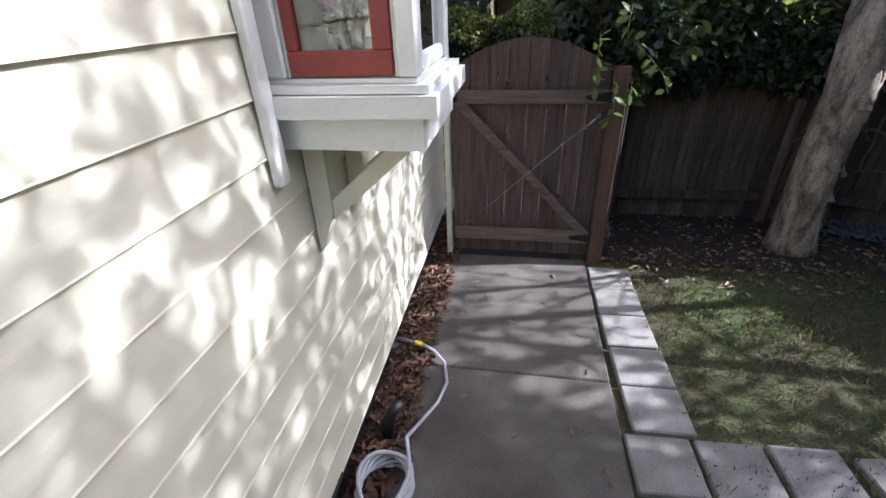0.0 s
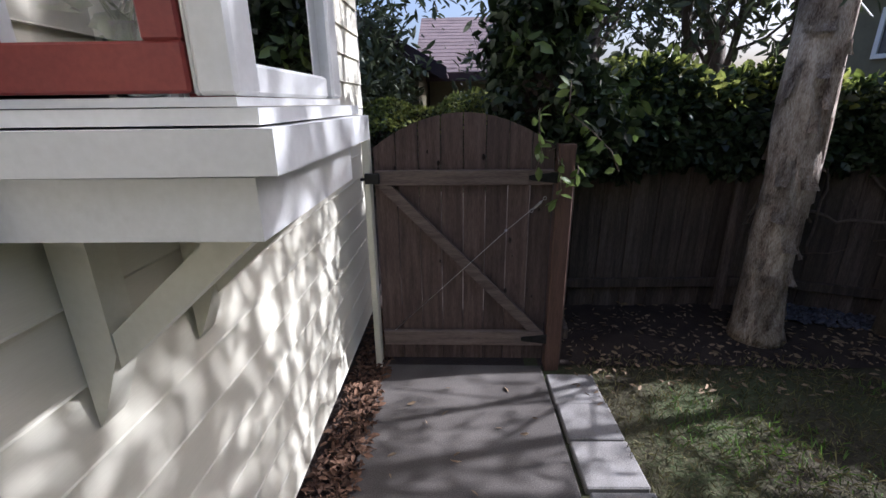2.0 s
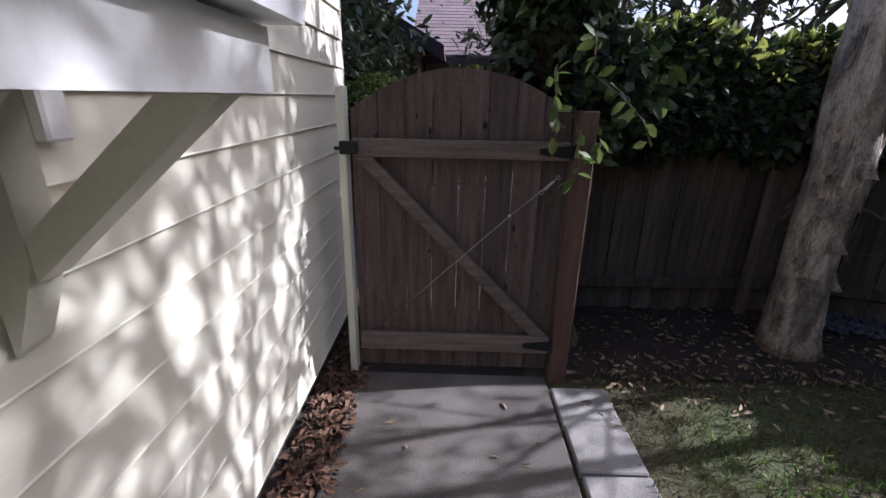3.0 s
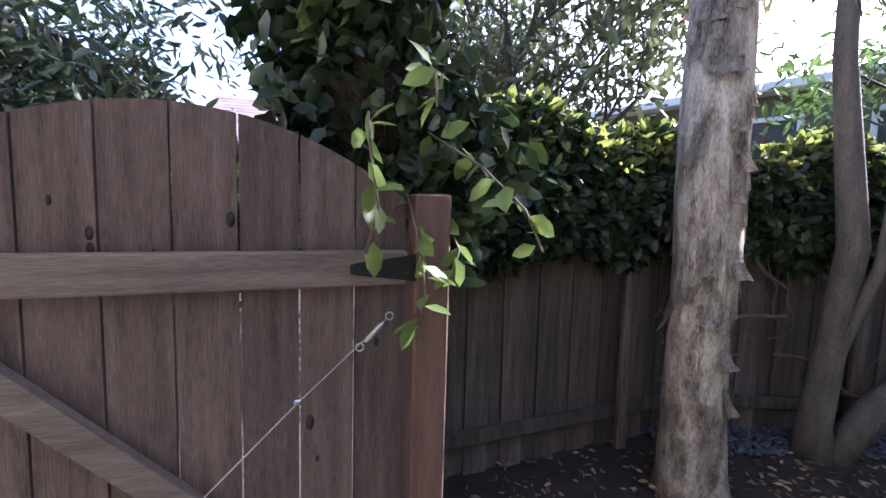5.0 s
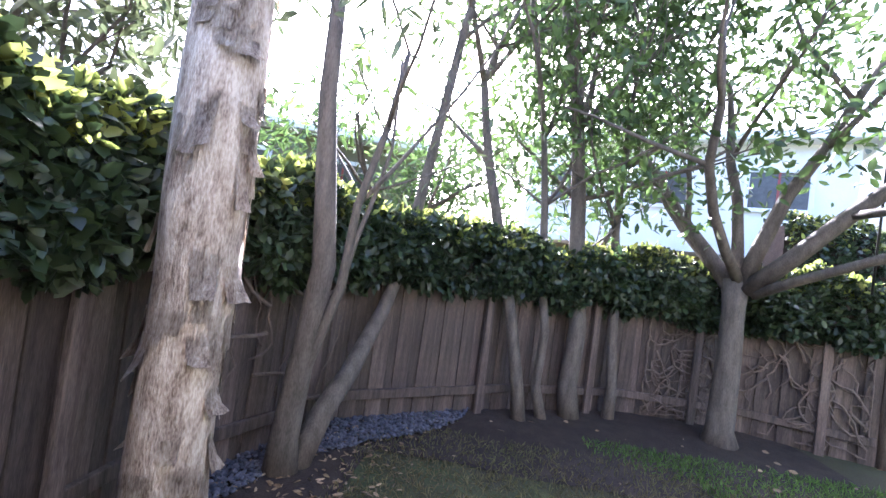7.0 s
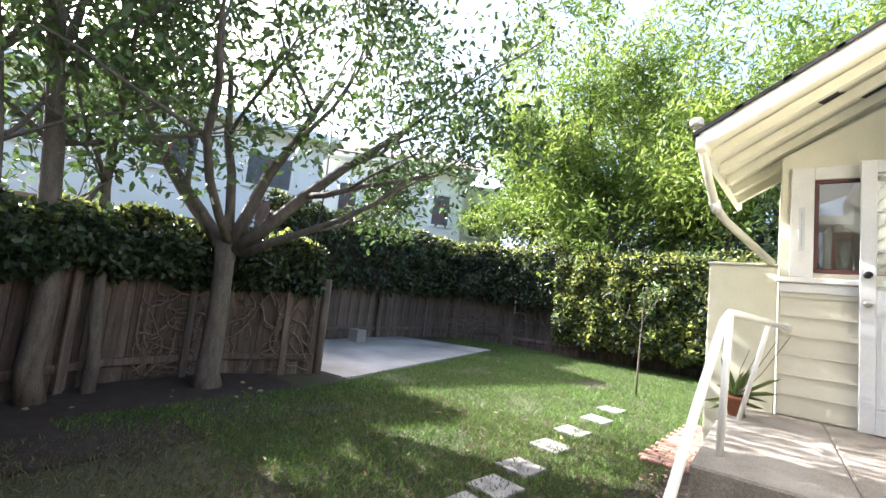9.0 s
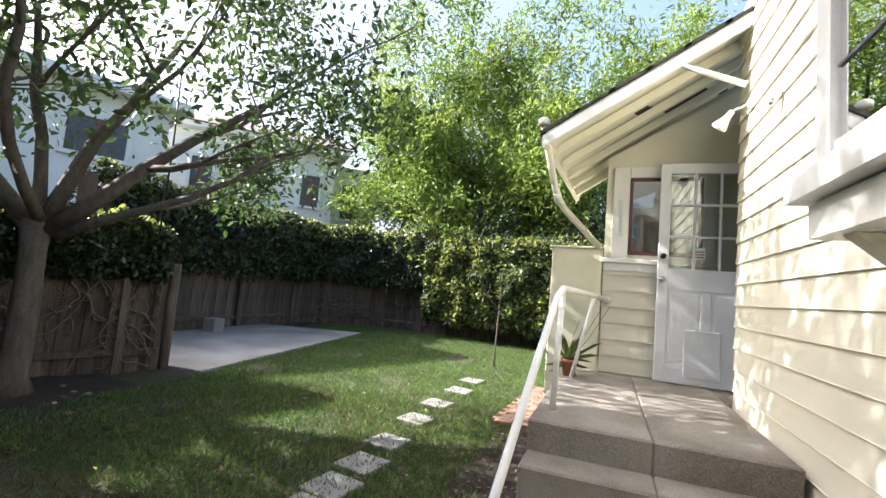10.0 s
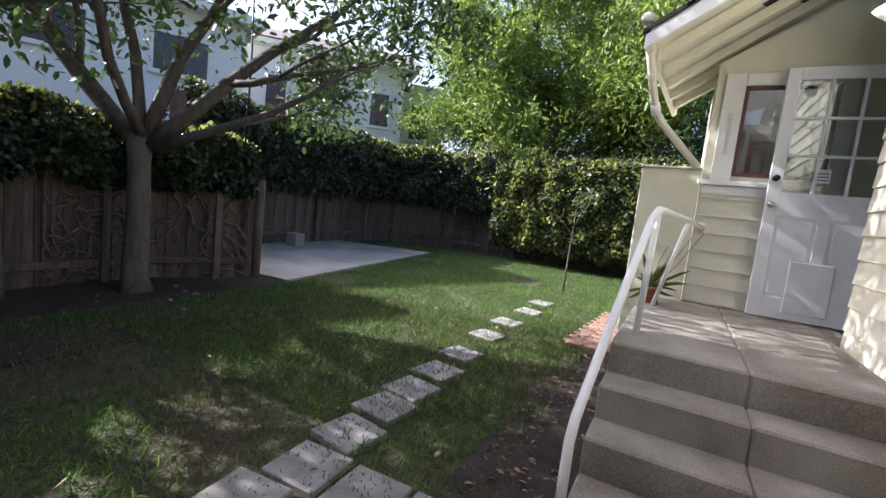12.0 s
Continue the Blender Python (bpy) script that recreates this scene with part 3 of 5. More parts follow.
for k in range(12):
    a = k * 0.5236 + rj.uniform(-0.2, 0.2)
    h = heads[k % 3]
    top = (h[0] + rj.uniform(-0.012, 0.012), h[1] + rj.uniform(-0.012, 0.012), h[2] - 0.01)
    tube_into(bmS, [(JX - 0.028 * math.cos(a), JY - 0.028 * math.sin(a), JZ + 0.01), (JX + 0.02 * math.cos(a), JY + 0.02 * math.sin(a), JZ + 0.115), top], 0.0024, 5)
part("stems", bmS, M["vine"], jar)
for h in heads:
    pts = np.array(h) + G.normal(size=(34, 3)) * (0.017, 0.017, 0.010)
    link("flower_head", leaf_mesh("flower_head", pts, 0.042, G, 0.7, -0.5), M["petal"], jar, "pale pink flower head with layered petals")
link("leaves", leaf_mesh("leaves", np.concatenate([np.array(h) + (0, 0, -0.06) + G.normal(size=(5, 3)) * 0.022 for h in heads] + [np.array([[JX + 0.07, JY, JZ + 0.13]])]), 0.07, G, 0.5, 0.2), M["vine"], jar)

# ---- steps, landing, rail ----
steps = empty("stairs", (0.7, -3.0, 0))
tagged(steps, "stained concrete steps rising to a porch landing", "stairs", kind="structure")
LZ = 0.72
for xa, xb in ((0.03, 0.729), (0.731, 1.44)):
    box("landing", (xa, -5.86, 0.0), (xb, -3.55, LZ), M["step"], steps, bevel=0.012)
    for k in range(3):
        box("step", (xa, -3.548 + 0.29 * k, 0.0), (xb, -3.262 + 0.29 * k, LZ - 0.18 * (k + 1)), M["step"], steps, bevel=0.012)
box("landing_fill", (-0.88, -6.2, 0.0), (0.028, -5.07, 0.715), M["step"], steps, bevel=0)
rail = empty("handrail", (1.33, -3.87, 0.72))
tagged(rail, "white painted steel pipe handrail beside the steps", "handrail")
tube("top_pipe", [(1.0, -5.85, 1.50), (1.14, -5.0, 1.53), (1.28, -4.12, 1.55), (1.31, -3.95, 1.55), (1.335, -3.84, 1.49), (1.39, -3.4, 1.10), (1.45, -2.85, 0.62), (1.46, -2.76, 0.54), (1.465, -2.71, 0.44), (1.465, -2.70, -0.03)], 0.024, M["white"], rail, seg=12)
tube("rail_post", [(1.33, -3.88, 0.72), (1.31, -3.95, 1.54)], 0.021, M["white"], rail, seg=12)
tube("rail_post", [(1.30, -5.2, 0.72), (1.12, -5.1, 1.52)], 0.018, M["white"], rail, seg=12)
lathe("wall_flange", [(0.045, 0), (0.045, 0.012), (0.028, 0.03)], M["white"], rail, m=Matrix.Translation((1.0, -5.885, 1.50)) @ Euler((radians(-90), 0, 0)).to_matrix().to_4x4())

# ---- porch wing ----
wing = empty("wall_wing")
tagged(wing, "cream sided porch wall with a window", "wall", kind="structure")
WY, WR = -5.9, 1.06
WX0, WX1, WZ0, WZ1 = 0.10, 0.82, 2.02, 2.88
for x0, x1, z0, z1 in ((-0.88, WX0, 0.0, 3.1), (WX1, WR, 0.0, 3.1), (WX0, WX1, 0.0, WZ0), (WX0, WX1, WZ1, 3.1)):
    box("wing_core", (x0, WY - 0.14, z0), (x1, WY - 0.02, z1), M["cream"], wing, bevel=0)
prism("gable", [(WR, 3.1), (WR, 3.12), (-0.88, 4.2), (-0.88, 3.1)], WY - 0.14, WY - 0.02, M["cream"], wing, axis="y")
box("wing_side", (-0.9, -7.6, 0.0), (-0.82, WY - 0.145, 4.2), M["cream"], wing, bevel=0)
box("wing_side", (WR - 0.1, -7.6, 0.0), (WR, WY - 0.145, 3.1), M["cream"], wing, bevel=0)
cw = course(1.93)
for i in range(7):
    b = link("siding_board", cw, M["siding"], wing)
    b.matrix_basis = Matrix.Translation((WR, WY + 0.002, 0.73 + i * 0.176)) @ Euler((0, 0, radians(90))).to_matrix().to_4x4()
wwin = empty("window_porch", (0.4, WY, 2.0))
tagged(wwin, "porch window with dark red sash and white casing", "window", kind="structure")
for nm, lo, hi in (("casing", (WX1, WY - 0.02, 1.97), (WX1 + 0.17, WY + 0.025, 3.0)), ("casing", (WX0 - 0.12, WY - 0.02, 1.97), (WX0, WY + 0.025, 3.0)), ("casing_head", (WX0, WY - 0.02, WZ1), (WX1, WY + 0.022, 3.0)), ("window_sill", (WX0 - 0.15, WY - 0.02, 1.92), (WR + 0.03, WY + 0.055, 1.968)), ("sill_apron", (WX0 - 0.12, WY - 0.02, 1.83), (WR, WY + 0.02, 1.917))):
    box(nm, lo, hi, M["white"], wwin)
bm = bmesh.new()
for x0, x1, z0, z1 in ((WX0, WX1, WZ0, WZ0 + 0.035), (WX0, WX1, WZ1 - 0.035, WZ1), (WX0, WX0 + 0.035, WZ0 + 0.035, WZ1 - 0.035), (WX1 - 0.035, WX1, WZ0 + 0.035, WZ1 - 0.035)):
    box_into(bm, (x0, WY - 0.03, z0), (x1, WY + 0.004, z1), None, 0.004)
part("sash_frame", bm, M["maroon"], wwin, "dark maroon sash frame")
box("pane", (WX0 + 0.035, WY - 0.02, WZ0 + 0.035), (WX1 - 0.035, WY - 0.015, WZ1 - 0.035), M["glass"], wwin, bevel=0).visible_shadow = False
box("room_back", (-0.82, -7.6, 0.0), (WR - 0.1, -7.5, 4.0), M["room"], shell, bevel=0)
therm = empty("wall_thermometer", (0.9, WY + 0.03, 2.4))
tagged(therm, "narrow white thermometer hanging on the window casing", "thermometer")
box("scale_plate", (0.885, WY + 0.026, 2.22), (0.93, WY + 0.033, 2.62), M["curtain"], therm)
box("glass_tube", (0.904, WY + 0.034, 2.26), (0.911, WY + 0.038, 2.58), M["steel"], therm, bevel=0)
para = box("porch_screen_wall", (1.07, -6.1, 0.0), (1.62, -5.86, 2.06), M["stucco"], bevel=0.012)
tagged(para, "low cream stucco screen wall at the porch end", "wall", kind="structure")
tagged(box("screen_wall_cap", (1.067, -6.12, 2.062), (1.635, -5.845, 2.085), M["cream"]), "thin cream cap on the screen wall", "trim", kind="structure")

# open glazed door
door = empty("door_porch", (0.1, -5.73, 0.74))
tagged(door, "open white glazed back door with nine panes", "door", kind="structure")
DX0, DX1, DZ0, DZ1 = -0.35, 0.53, 0.735, 2.98
gx0, gx1, gz0, gz1 = DX0 + 0.1, DX1 - 0.1, 1.88, 2.87
for nm, lo, hi in (("stile", (DX0, -5.75, DZ0), (gx0, -5.71, DZ1)), ("stile", (gx1, -5.75, DZ0), (DX1, -5.71, DZ1)), ("top_rail", (gx0, -5.75, gz1), (gx1, -5.71, DZ1)), ("lock_rail", (gx0, -5.75, 1.66), (gx1, -5.71, gz0)), ("bottom_rail", (gx0, -5.75, DZ0), (gx1, -5.71, 0.93)), ("mullion", (DX0 + 0.39, -5.75, 0.93), (DX0 + 0.48, -5.71, 1.66))):
    box(nm, lo, hi, M["doorpaint"], door, bevel=0.004)
for xa, xb in ((gx0, DX0 + 0.39), (DX0 + 0.48, gx1)):
    box("door_panel", (xa, -5.742, 0.93), (xb, -5.718, 1.66), M["doorpaint"], door, bevel=0.003)
    box("panel_bead", (xa + 0.03, -5.719, 0.96), (xb - 0.03, -5.714, 1.63), M["doorpaint"], door, bevel=0.004)
pw, ph = (gx1 - gx0) / 3, (gz1 - gz0) / 3
for i in range(3):
    for k in range(3):
        box("pane", (gx0 + i * pw, -5.733, gz0 + k * ph), (gx0 + (i + 1) * pw, -5.729, gz0 + (k + 1) * ph), M["glass"], door, bevel=0).visible_shadow = False
for i in (1, 2):
    box("muntin", (gx0 + i * pw - 0.012, -5.745, gz0), (gx0 + i * pw + 0.012, -5.714, gz1), M["doorpaint"], door, bevel=0.003)
    box("muntin", (gx0, -5.744, gz0 + i * ph - 0.012), (gx1, -5.715, gz0 + i * ph + 0.012), M["doorpaint"], door, bevel=0.003)
flap = box("pet_flap", (-0.05, -5.714, 0.80), (0.27, -5.698, 1.27), M["doorpaint"], door, "white pet door flap with a raised frame")
for z in (2.0, 1.76):
    kn = lathe("door_knob", [(0.028, 0), (0.028, 0.008), (0.012, 0.014), (0.012, 0.03), (0.027, 0.04), (0.027, 0.055), (0.012, 0.064)], M["steel"] if z < 1.9 else M["black"], door, m=Matrix.Translation((DX1 - 0.045, -5.71, z)) @ Euler((radians(-90), 0, 0)).to_matrix().to_4x4(), label="round door knob" if z < 1.9 else "dark deadbolt turn")
notice = box("door_notice", (0.1, -5.727, 1.98), (0.2, -5.726, 2.1), M["curtain"], door, "small printed notice stuck on the glass", bevel=0)
for k in range(3):
    box("notice_line", (0.11, -5.726, 2.0 + k * 0.028), (0.19, -5.725, 2.012 + k * 0.028), M["red"] if k == 1 else M["lead"], door, bevel=0)

# porch roof
proof = empty("roof_porch", (0, -5.5, 3.2))
tagged(proof, "porch roof with dark shingles and white rafters beneath", "roof", kind="structure")


EAVE = ((1.62, -4.75, 3.02), (1.45, -7.2, 3.0))
RIDGE = ((-0.95, -4.75, 4.55), (-0.95, -7.2, 4.55))


def on_roof(u, v, lift):
    """u along the eave from front to back, v up the slope."""
    e = Vector(EAVE[0]).lerp(Vector(EAVE[1]), u)
    r = Vector(RIDGE[0]).lerp(Vector(RIDGE[1]), u)
    return e.lerp(r, v) + Vector((0, 0, lift))


def roof_piece(name, u0, u1, v0, v1, lo, hi, mat):
    bm = bmesh.new()
    c = [bm.verts.new(on_roof(u, v, h)) for h in (lo, hi) for u, v in ((u0, v0), (u1, v0), (u1, v1), (u0, v1))]
    for f in ((0, 1, 2, 3), (4, 5, 6, 7), (0, 1, 5, 4), (1, 2, 6, 5), (2, 3, 7, 6), (3, 0, 4, 7)):
        bm.faces.new([c[k] for k in f])
    bmesh.ops.recalc_face_normals(bm, faces=bm.faces)
    return part(name, bm, mat, proof)


for k in range(9):
    roof_piece("shingle_course", -0.01, 1.0, -0.02 + k * 0.115, 0.115 + k * 0.115, 0.002, 0.03 if k % 2 else 0.036, M["darkroof"])
roof_piece("soffit_board", 0.0, 1.0, 0.0, 1.0, -0.022, 0.0, M["cream"])
roof_piece("barge_board", -0.008, 0.008, -0.01, 1.0, -0.13, -0.024, M["white"])
roof_piece("eave_board", 0.01, 1.0, -0.012, 0.006, -0.10, -0.024, M["cream"])
for u in (0.16, 0.33, 0.5, 0.67, 0.84):
    roof_piece("rafter", u, u + 0.025, 0.008, 1.0, -0.12, -0.024, M["cream"])
tube("knee_brace", [(0.55, -4.78, 3.60), (0.02, -4.78, 3.36)], 0.03, M["white"], proof, seg=4)
dsp = empty("downspout", (0.9, -5.0, 1.9))
tagged(dsp, "cream downspout running from the eave to the wall", "downspout", kind="structure")
tube("pipe", [(1.66, -4.85, 3.15), (1.58, -5.1, 2.72), (1.53, -5.25, 2.5), (1.46, -5.35, 2.40), (1.12, -5.84, 2.09)], 0.035, M["cream"], dsp, seg=12)
lathe("spout_cap", [(0.05, 0), (0.055, 0.02), (0.055, 0.06), (0.045, 0.07)], M["cream"], dsp, at=(1.66, -4.85, 3.12))
tube("pipe_collar", [(1.54, -5.22, 2.55), (1.52, -5.28, 2.47)], 0.042, M["white"], dsp, seg=12)


def flood(at, aim, label):
    e = empty("flood_lamp", at)
    tagged(e, label, "lamp")
    A = Vector(at)
    d = (Vector(aim) - A).normalized()
    q = d.to_track_quat('Z', 'Y').to_matrix().to_4x4()
    lathe("wall_plate", [(0.045, 0), (0.045, 0.015), (0.02, 0.03)], M["white"], e, m=Matrix.Translation((0.004, at[1] + 0.05, at[2] + 0.06)) @ Euler((0, radians(90), 0)).to_matrix().to_4x4())
    tube("arm", [(0.03, at[1] + 0.05, at[2] + 0.06), A - d * 0.02], 0.011, M["steel"], e)
    lathe("shade", [(0.02, -0.03), (0.026, 0.02), (0.032, 0.05), (0.055, 0.10), (0.06, 0.13), (0.052, 0.128), (0.02, 0.06)], M["white"], e, m=Matrix.Translation(A) @ q)
    return e


flood((0.14, -4.75, 3.1), (0.36, -5.0, 2.8), "white porch flood lamp pointing down")
sens = empty("wall_sensor", (0.05, -4.06, 2.95))
tagged(sens, "small white wall sensor on the siding", "sensor")
box("sensor_body", (0.004, -4.1, 2.92), (0.07, -4.04, 2.98), M["white"], sens, bevel=0.012)
lathe("sensor_eye", [(0.02, 0), (0.022, 0.02), (0.012, 0.035)], M["steel"], sens, at=(0.05, -4.07, 2.88))

# potted plant on the landing
pot = empty("potted_plant", (1.33, -5.35, 0.72))
tagged(pot, "spiky green plant in a terracotta pot", "plant")
lathe("pot", [(0.055, 0), (0.075, 0.13), (0.085, 0.13), (0.085, 0.165), (0.075, 0.165), (0.066, 0.14)], M["terracotta"], pot, at=(1.33, -5.35, 0.72))
lathe("potting_soil", [(0.066, 0), (0.066, 0.01)], M["soil"], pot, at=(1.33, -5.35, 0.855))
link("leaves", leaf_mesh("leaves", np.array((1.33, -5.35, 0.87)) + G.normal(size=(26, 3)) * (0.015, 0.015, 0.005), 0.26, G, 0.13, -0.55), M["vine"], pot, "long arching green leaves")
bmS = bmesh.new()
for k in range(4):
    tube_into(bmS, [(1.33, -5.35, 0.86), (1.31 - 0.05 * k, -5.37, 1.1), (1.25 - 0.09 * k, -5.39, 1.28 + 0.05 * k)], 0.003, 5)
part("stalks", bmS, M["vinewood"], pot)

# brick edging past the steps
be = empty("brick_path", (0.7, -7, 0))
tagged(be, "worn red brick path beside the porch", "path", kind="structure")
bme = bpy.data.meshes.new("brick")
bt_ = box_into(bmesh.new(), (-0.1, -0.047, -0.04), (0.1, 0.047, 0.03), None, 0.008)
bt_.to_mesh(bme)
bt_.free()
for r in range(22):
    for c in range(3):
        b = link("brick", bme, M["brick"], be)
        b.matrix_basis = pose(2.05 - r * 0.008 - c * 0.205 + (0.1 if r % 2 else 0) * 0.5, -5.85 - r * 0.103, 0.0, G.normal() * 1.2, G.normal() * 1.2, 3 + G.normal() * 2)

# black box in place of the unlit gap below the siding
cv = box("dark_gap_box", (-0.05, -3.5, 0.0), (0.012, -2.4, 0.14), M["black"], bevel=0.004)
tagged(cv, "black box standing in for the dark gap under the siding", "vent", kind="structure")

# ---- hose by the wall ----
hose = empty("garden_hose", (0.2, -2.3, 0))
tagged(hose, "coiled pale grey garden hose with brass fitting", "hose")
coil = []
for k in range(120):
    a = k * 0.32
    r = 0.125 + 0.012 * math.sin(k * 0.9)
    coil.append((0.21 + r * math.cos(a), -2.40 + r * 1.25 * math.sin(a), 0.015 + 0.0011 * k))
for p in ((0.26, -2.14, 0.10), (0.30, -2.0, 0.05), (0.37, -1.82, 0.02), (0.40, -1.66, 0.02), (0.36, -1.50, 0.03), (0.28, -1.43, 0.06), (0.2, -1.44, 0.12)):
    coil.append(p)
tube("hose_line", coil, 0.0105, M["hose"], hose, seg=7)
tube("hose_fitting", [(0.2, -1.44, 0.12), (0.15, -1.45, 0.14)], 0.016, M["yellow"], hose, "yellow hose connector", seg=8)
tube("nozzle", [(0.15, -1.45, 0.14), (0.09, -1.46, 0.16), (0.04, -1.46, 0.17)], [0.012, 0.016, 0.01], M["lead"], hose, seg=8)
spg = empty("drain_pipe", (0.15, -2.05, 0))
tagged(spg, "short black ribbed drain pipe by the wall", "pipe")
tube("pipe", [(0.13, -2.08, -0.02), (0.13, -2.06, 0.08), (0.15, -2.03, 0.15), (0.19, -1.98, 0.18)], [0.035, 0.04, 0.034, 0.04], M["black"], spg, seg=12)

# ---- gate ----
gate = empty("gate", (0.83, 0.0, 0.0))
tagged(gate, "closed arched gate of weathered redwood boards", "gate")
GX0, GX1 = 0.215, 1.42
nb = 8
bw = (GX1 - GX0) / nb


def arch(x):
    u = (x - (GX0 + GX1) / 2) / ((GX1 - GX0) / 2)
    return 1.86 - 0.22 * u * u


for i in range(nb):
    x0, x1 = GX0 + i * bw + 0.003, GX0 + (i + 1) * bw - 0.003
    top = [(x0 + (x1 - x0) * k / 5, arch(x0 + (x1 - x0) * k / 5)) for k in range(6)]
    prism("board", [(x1, 0.05), (x0, 0.05)] + top, 0.0, 0.02 + 0.002 * (i % 2), M["gatewood"], gate, axis="y")
for z0, z1 in ((1.395, 1.495), (0.18, 0.30)):
    box("rail", (GX0 + 0.01, -0.04, z0), (GX1 - 0.005, -0.002, z1), M["railwood"], gate)
prism("brace", [(GX0 + 0.02, 1.393), (GX0 + 0.12, 1.393), (GX1 - 0.02, 0.302), (GX1 - 0.12, 0.302)], -0.038, -0.003, M["railwood"], gate, axis="y")
for z in (1.445, 0.24):
    prism("strap_hinge", [(1.25, z - 0.012), (1.27, z - 0.018), (1.37, z - 0.03), (1.48, z - 0.045), (1.48, z + 0.045), (1.37, z + 0.03), (1.27, z + 0.018), (1.25, z + 0.012)], -0.048, -0.0415, M["black"], gate, "black iron strap hinge", axis="y")
box("latch", (0.16, -0.065, 1.41), (0.26, -0.042, 1.48), M["black"], gate, "black gate latch")
box("latch_bar", (0.13, -0.058, 1.43), (0.16, -0.046, 1.45), M["black"], gate)
cab = tube("cable", [(1.355, -0.044, 1.30), (1.11, -0.044, 1.08), (0.30, -0.026, 0.29)], 0.0022, M["steel"], gate, "thin steel brace cable", seg=5)
tb = tube("turnbuckle", [(1.345, -0.046, 1.29), (1.335, -0.046, 1.28), (1.30, -0.046, 1.245), (1.29, -0.046, 1.235)], [0.004, 0.009, 0.009, 0.004], M["steel"], gate, "steel turnbuckle", seg=8)
for x, z in ((1.362, 1.307), (1.277, 1.222)):
    bm = bmesh.new()
    tube_into(bm, [(x + 0.011 * math.cos(a), -0.046, z + 0.011 * math.sin(a)) for a in np.linspace(0, 6.0, 11)], 0.0025, 5)
    part("eye_bolt", bm, M["steel"], tb, smooth=True)
box("cable_clamp", (1.10, -0.05, 1.075), (1.12, -0.04, 1.09), M["steel"], gate)
rk = random.Random(5)
for k in range(22):
    x, z = rk.uniform(GX0 + 0.04, GX1 - 0.05), rk.choice((rk.uniform(1.45, 1.62), rk.uniform(0.35, 1.25)))
    lathe("knot", [(0.0005, 0), (rk.uniform(0.006, 0.015), 0.0006), (0.0005, 0.0016)], M["knot"], gate, m=Matrix.Translation((x, -0.0004, z)) @ Euler((radians(90), 0, 0)).to_matrix().to_4x4() @ Matrix.Diagonal((0.8, 1.6, 1, 1)), seg=9)
gp_ = box("gate_post", (1.435, -0.05, -0.05), (1.545, 0.06, 1.66), M["postwood"], bevel=0.006)
tagged(gp_, "reddish redwood gate post with hinges", "post")
lp = box("latch_post", (0.15, -0.045, -0.05), (0.195, 0.05, 1.76), M["cream"], bevel=0.006)
tagged(lp, "cream painted wooden latch post by the wall", "post")

# ---- fences ----
rf = random.Random(11)


def fence(name, pts, h, label, rails=True, bwid=0.14):
    """Board fence along a plan polyline: boards, lower rail and posts."""
    e = empty(name, (pts[0][0], pts[0][1], 0))
    tagged(e, label, "fence", kind="structure")
    meshes = []
    for k in range(4):
        bm = bmesh.new()
        hh = h + rf.uniform(-0.03, 0.03)
        box_into(bm, (-bwid / 2 - 0.009, -0.009 + 0.02 * (k % 2), -0.06), (bwid / 2 + 0.009, 0.009 + 0.02 * (k % 2), hh), None, 0.003)
        me = bpy.data.meshes.new("board")
        bm.to_mesh(me)
        bm.free()
        meshes.append(me)
    for (x0, y0), (x1, y1) in zip(pts, pts[1:]):
        d = Vector((x1 - x0, y1 - y0, 0))
        L = d.length
        d.normalize()
        ang = math.degrees(math.atan2(d.y, d.x))
        n = max(1, math.ceil(L / (bwid - 0.006)))
        for i in range(n):
            s = (i + 0.5) * L / n
            b = link("board", meshes[(i % 2) + 2 * rf.randrange(2)], M["fencewood"], e)
            b.matrix_basis = pose(x0 + d.x * s, y0 + d.y * s, rf.uniform(-0.03, 0.01), 0, rf.gauss(0, 0.35), ang + rf.gauss(0, 0.7))
        if rails:
            mm = pose(x0, y0, 0, 0, 0, ang)
            k = 0.0
            while k < L - 0.3:
                k2 = min(L, k + 2.4)
                box("fence_rail", (k, -0.055, 0.20), (k2 - 0.006, -0.014, 0.29), M["fencewood"], e, m=mm)
                box("fence_post", (k2 - 0.55, -0.10, -0.05), (k2 - 0.46, -0.057, h - 0.03), M["fencewood"], e, m=mm)
                k = k2
    return e


fence("fence_north", [(1.56, 0.03), (1.62, 1.05), (3.8, 1.10), (5.5, 0.42)], 1.40, "old dark board fence shaded by a leafy hedge")
fence("fence_east", [(5.5, 0.42), (6.75, -1.2), (7.4, -2.6), (7.45, -4.0), (6.98, -5.3)], 1.40, "dark board fence with bare vine stems")
fence("fence_far", [(10.2, -5.6), (10.3, -12.6), (8.5, -14.0), (-2.5, -14.3)], 1.6, "dark rear fence below a tall hedge", bwid=0.19)
endp = tube("fence_end_post", [(6.95, -5.38, -0.05), (6.95, -5.38, 1.5)], 0.07, M["fencewood"], seg=8)
tagged(endp, "thick vine-covered fence end post", "post")
blk = box("concrete_block", (9.4, -8.75, 0.0), (9.75, -8.45, 0.32), M["slab"], bevel=0.012)
tagged(blk, "pale concrete block beside the patio slab", "block")


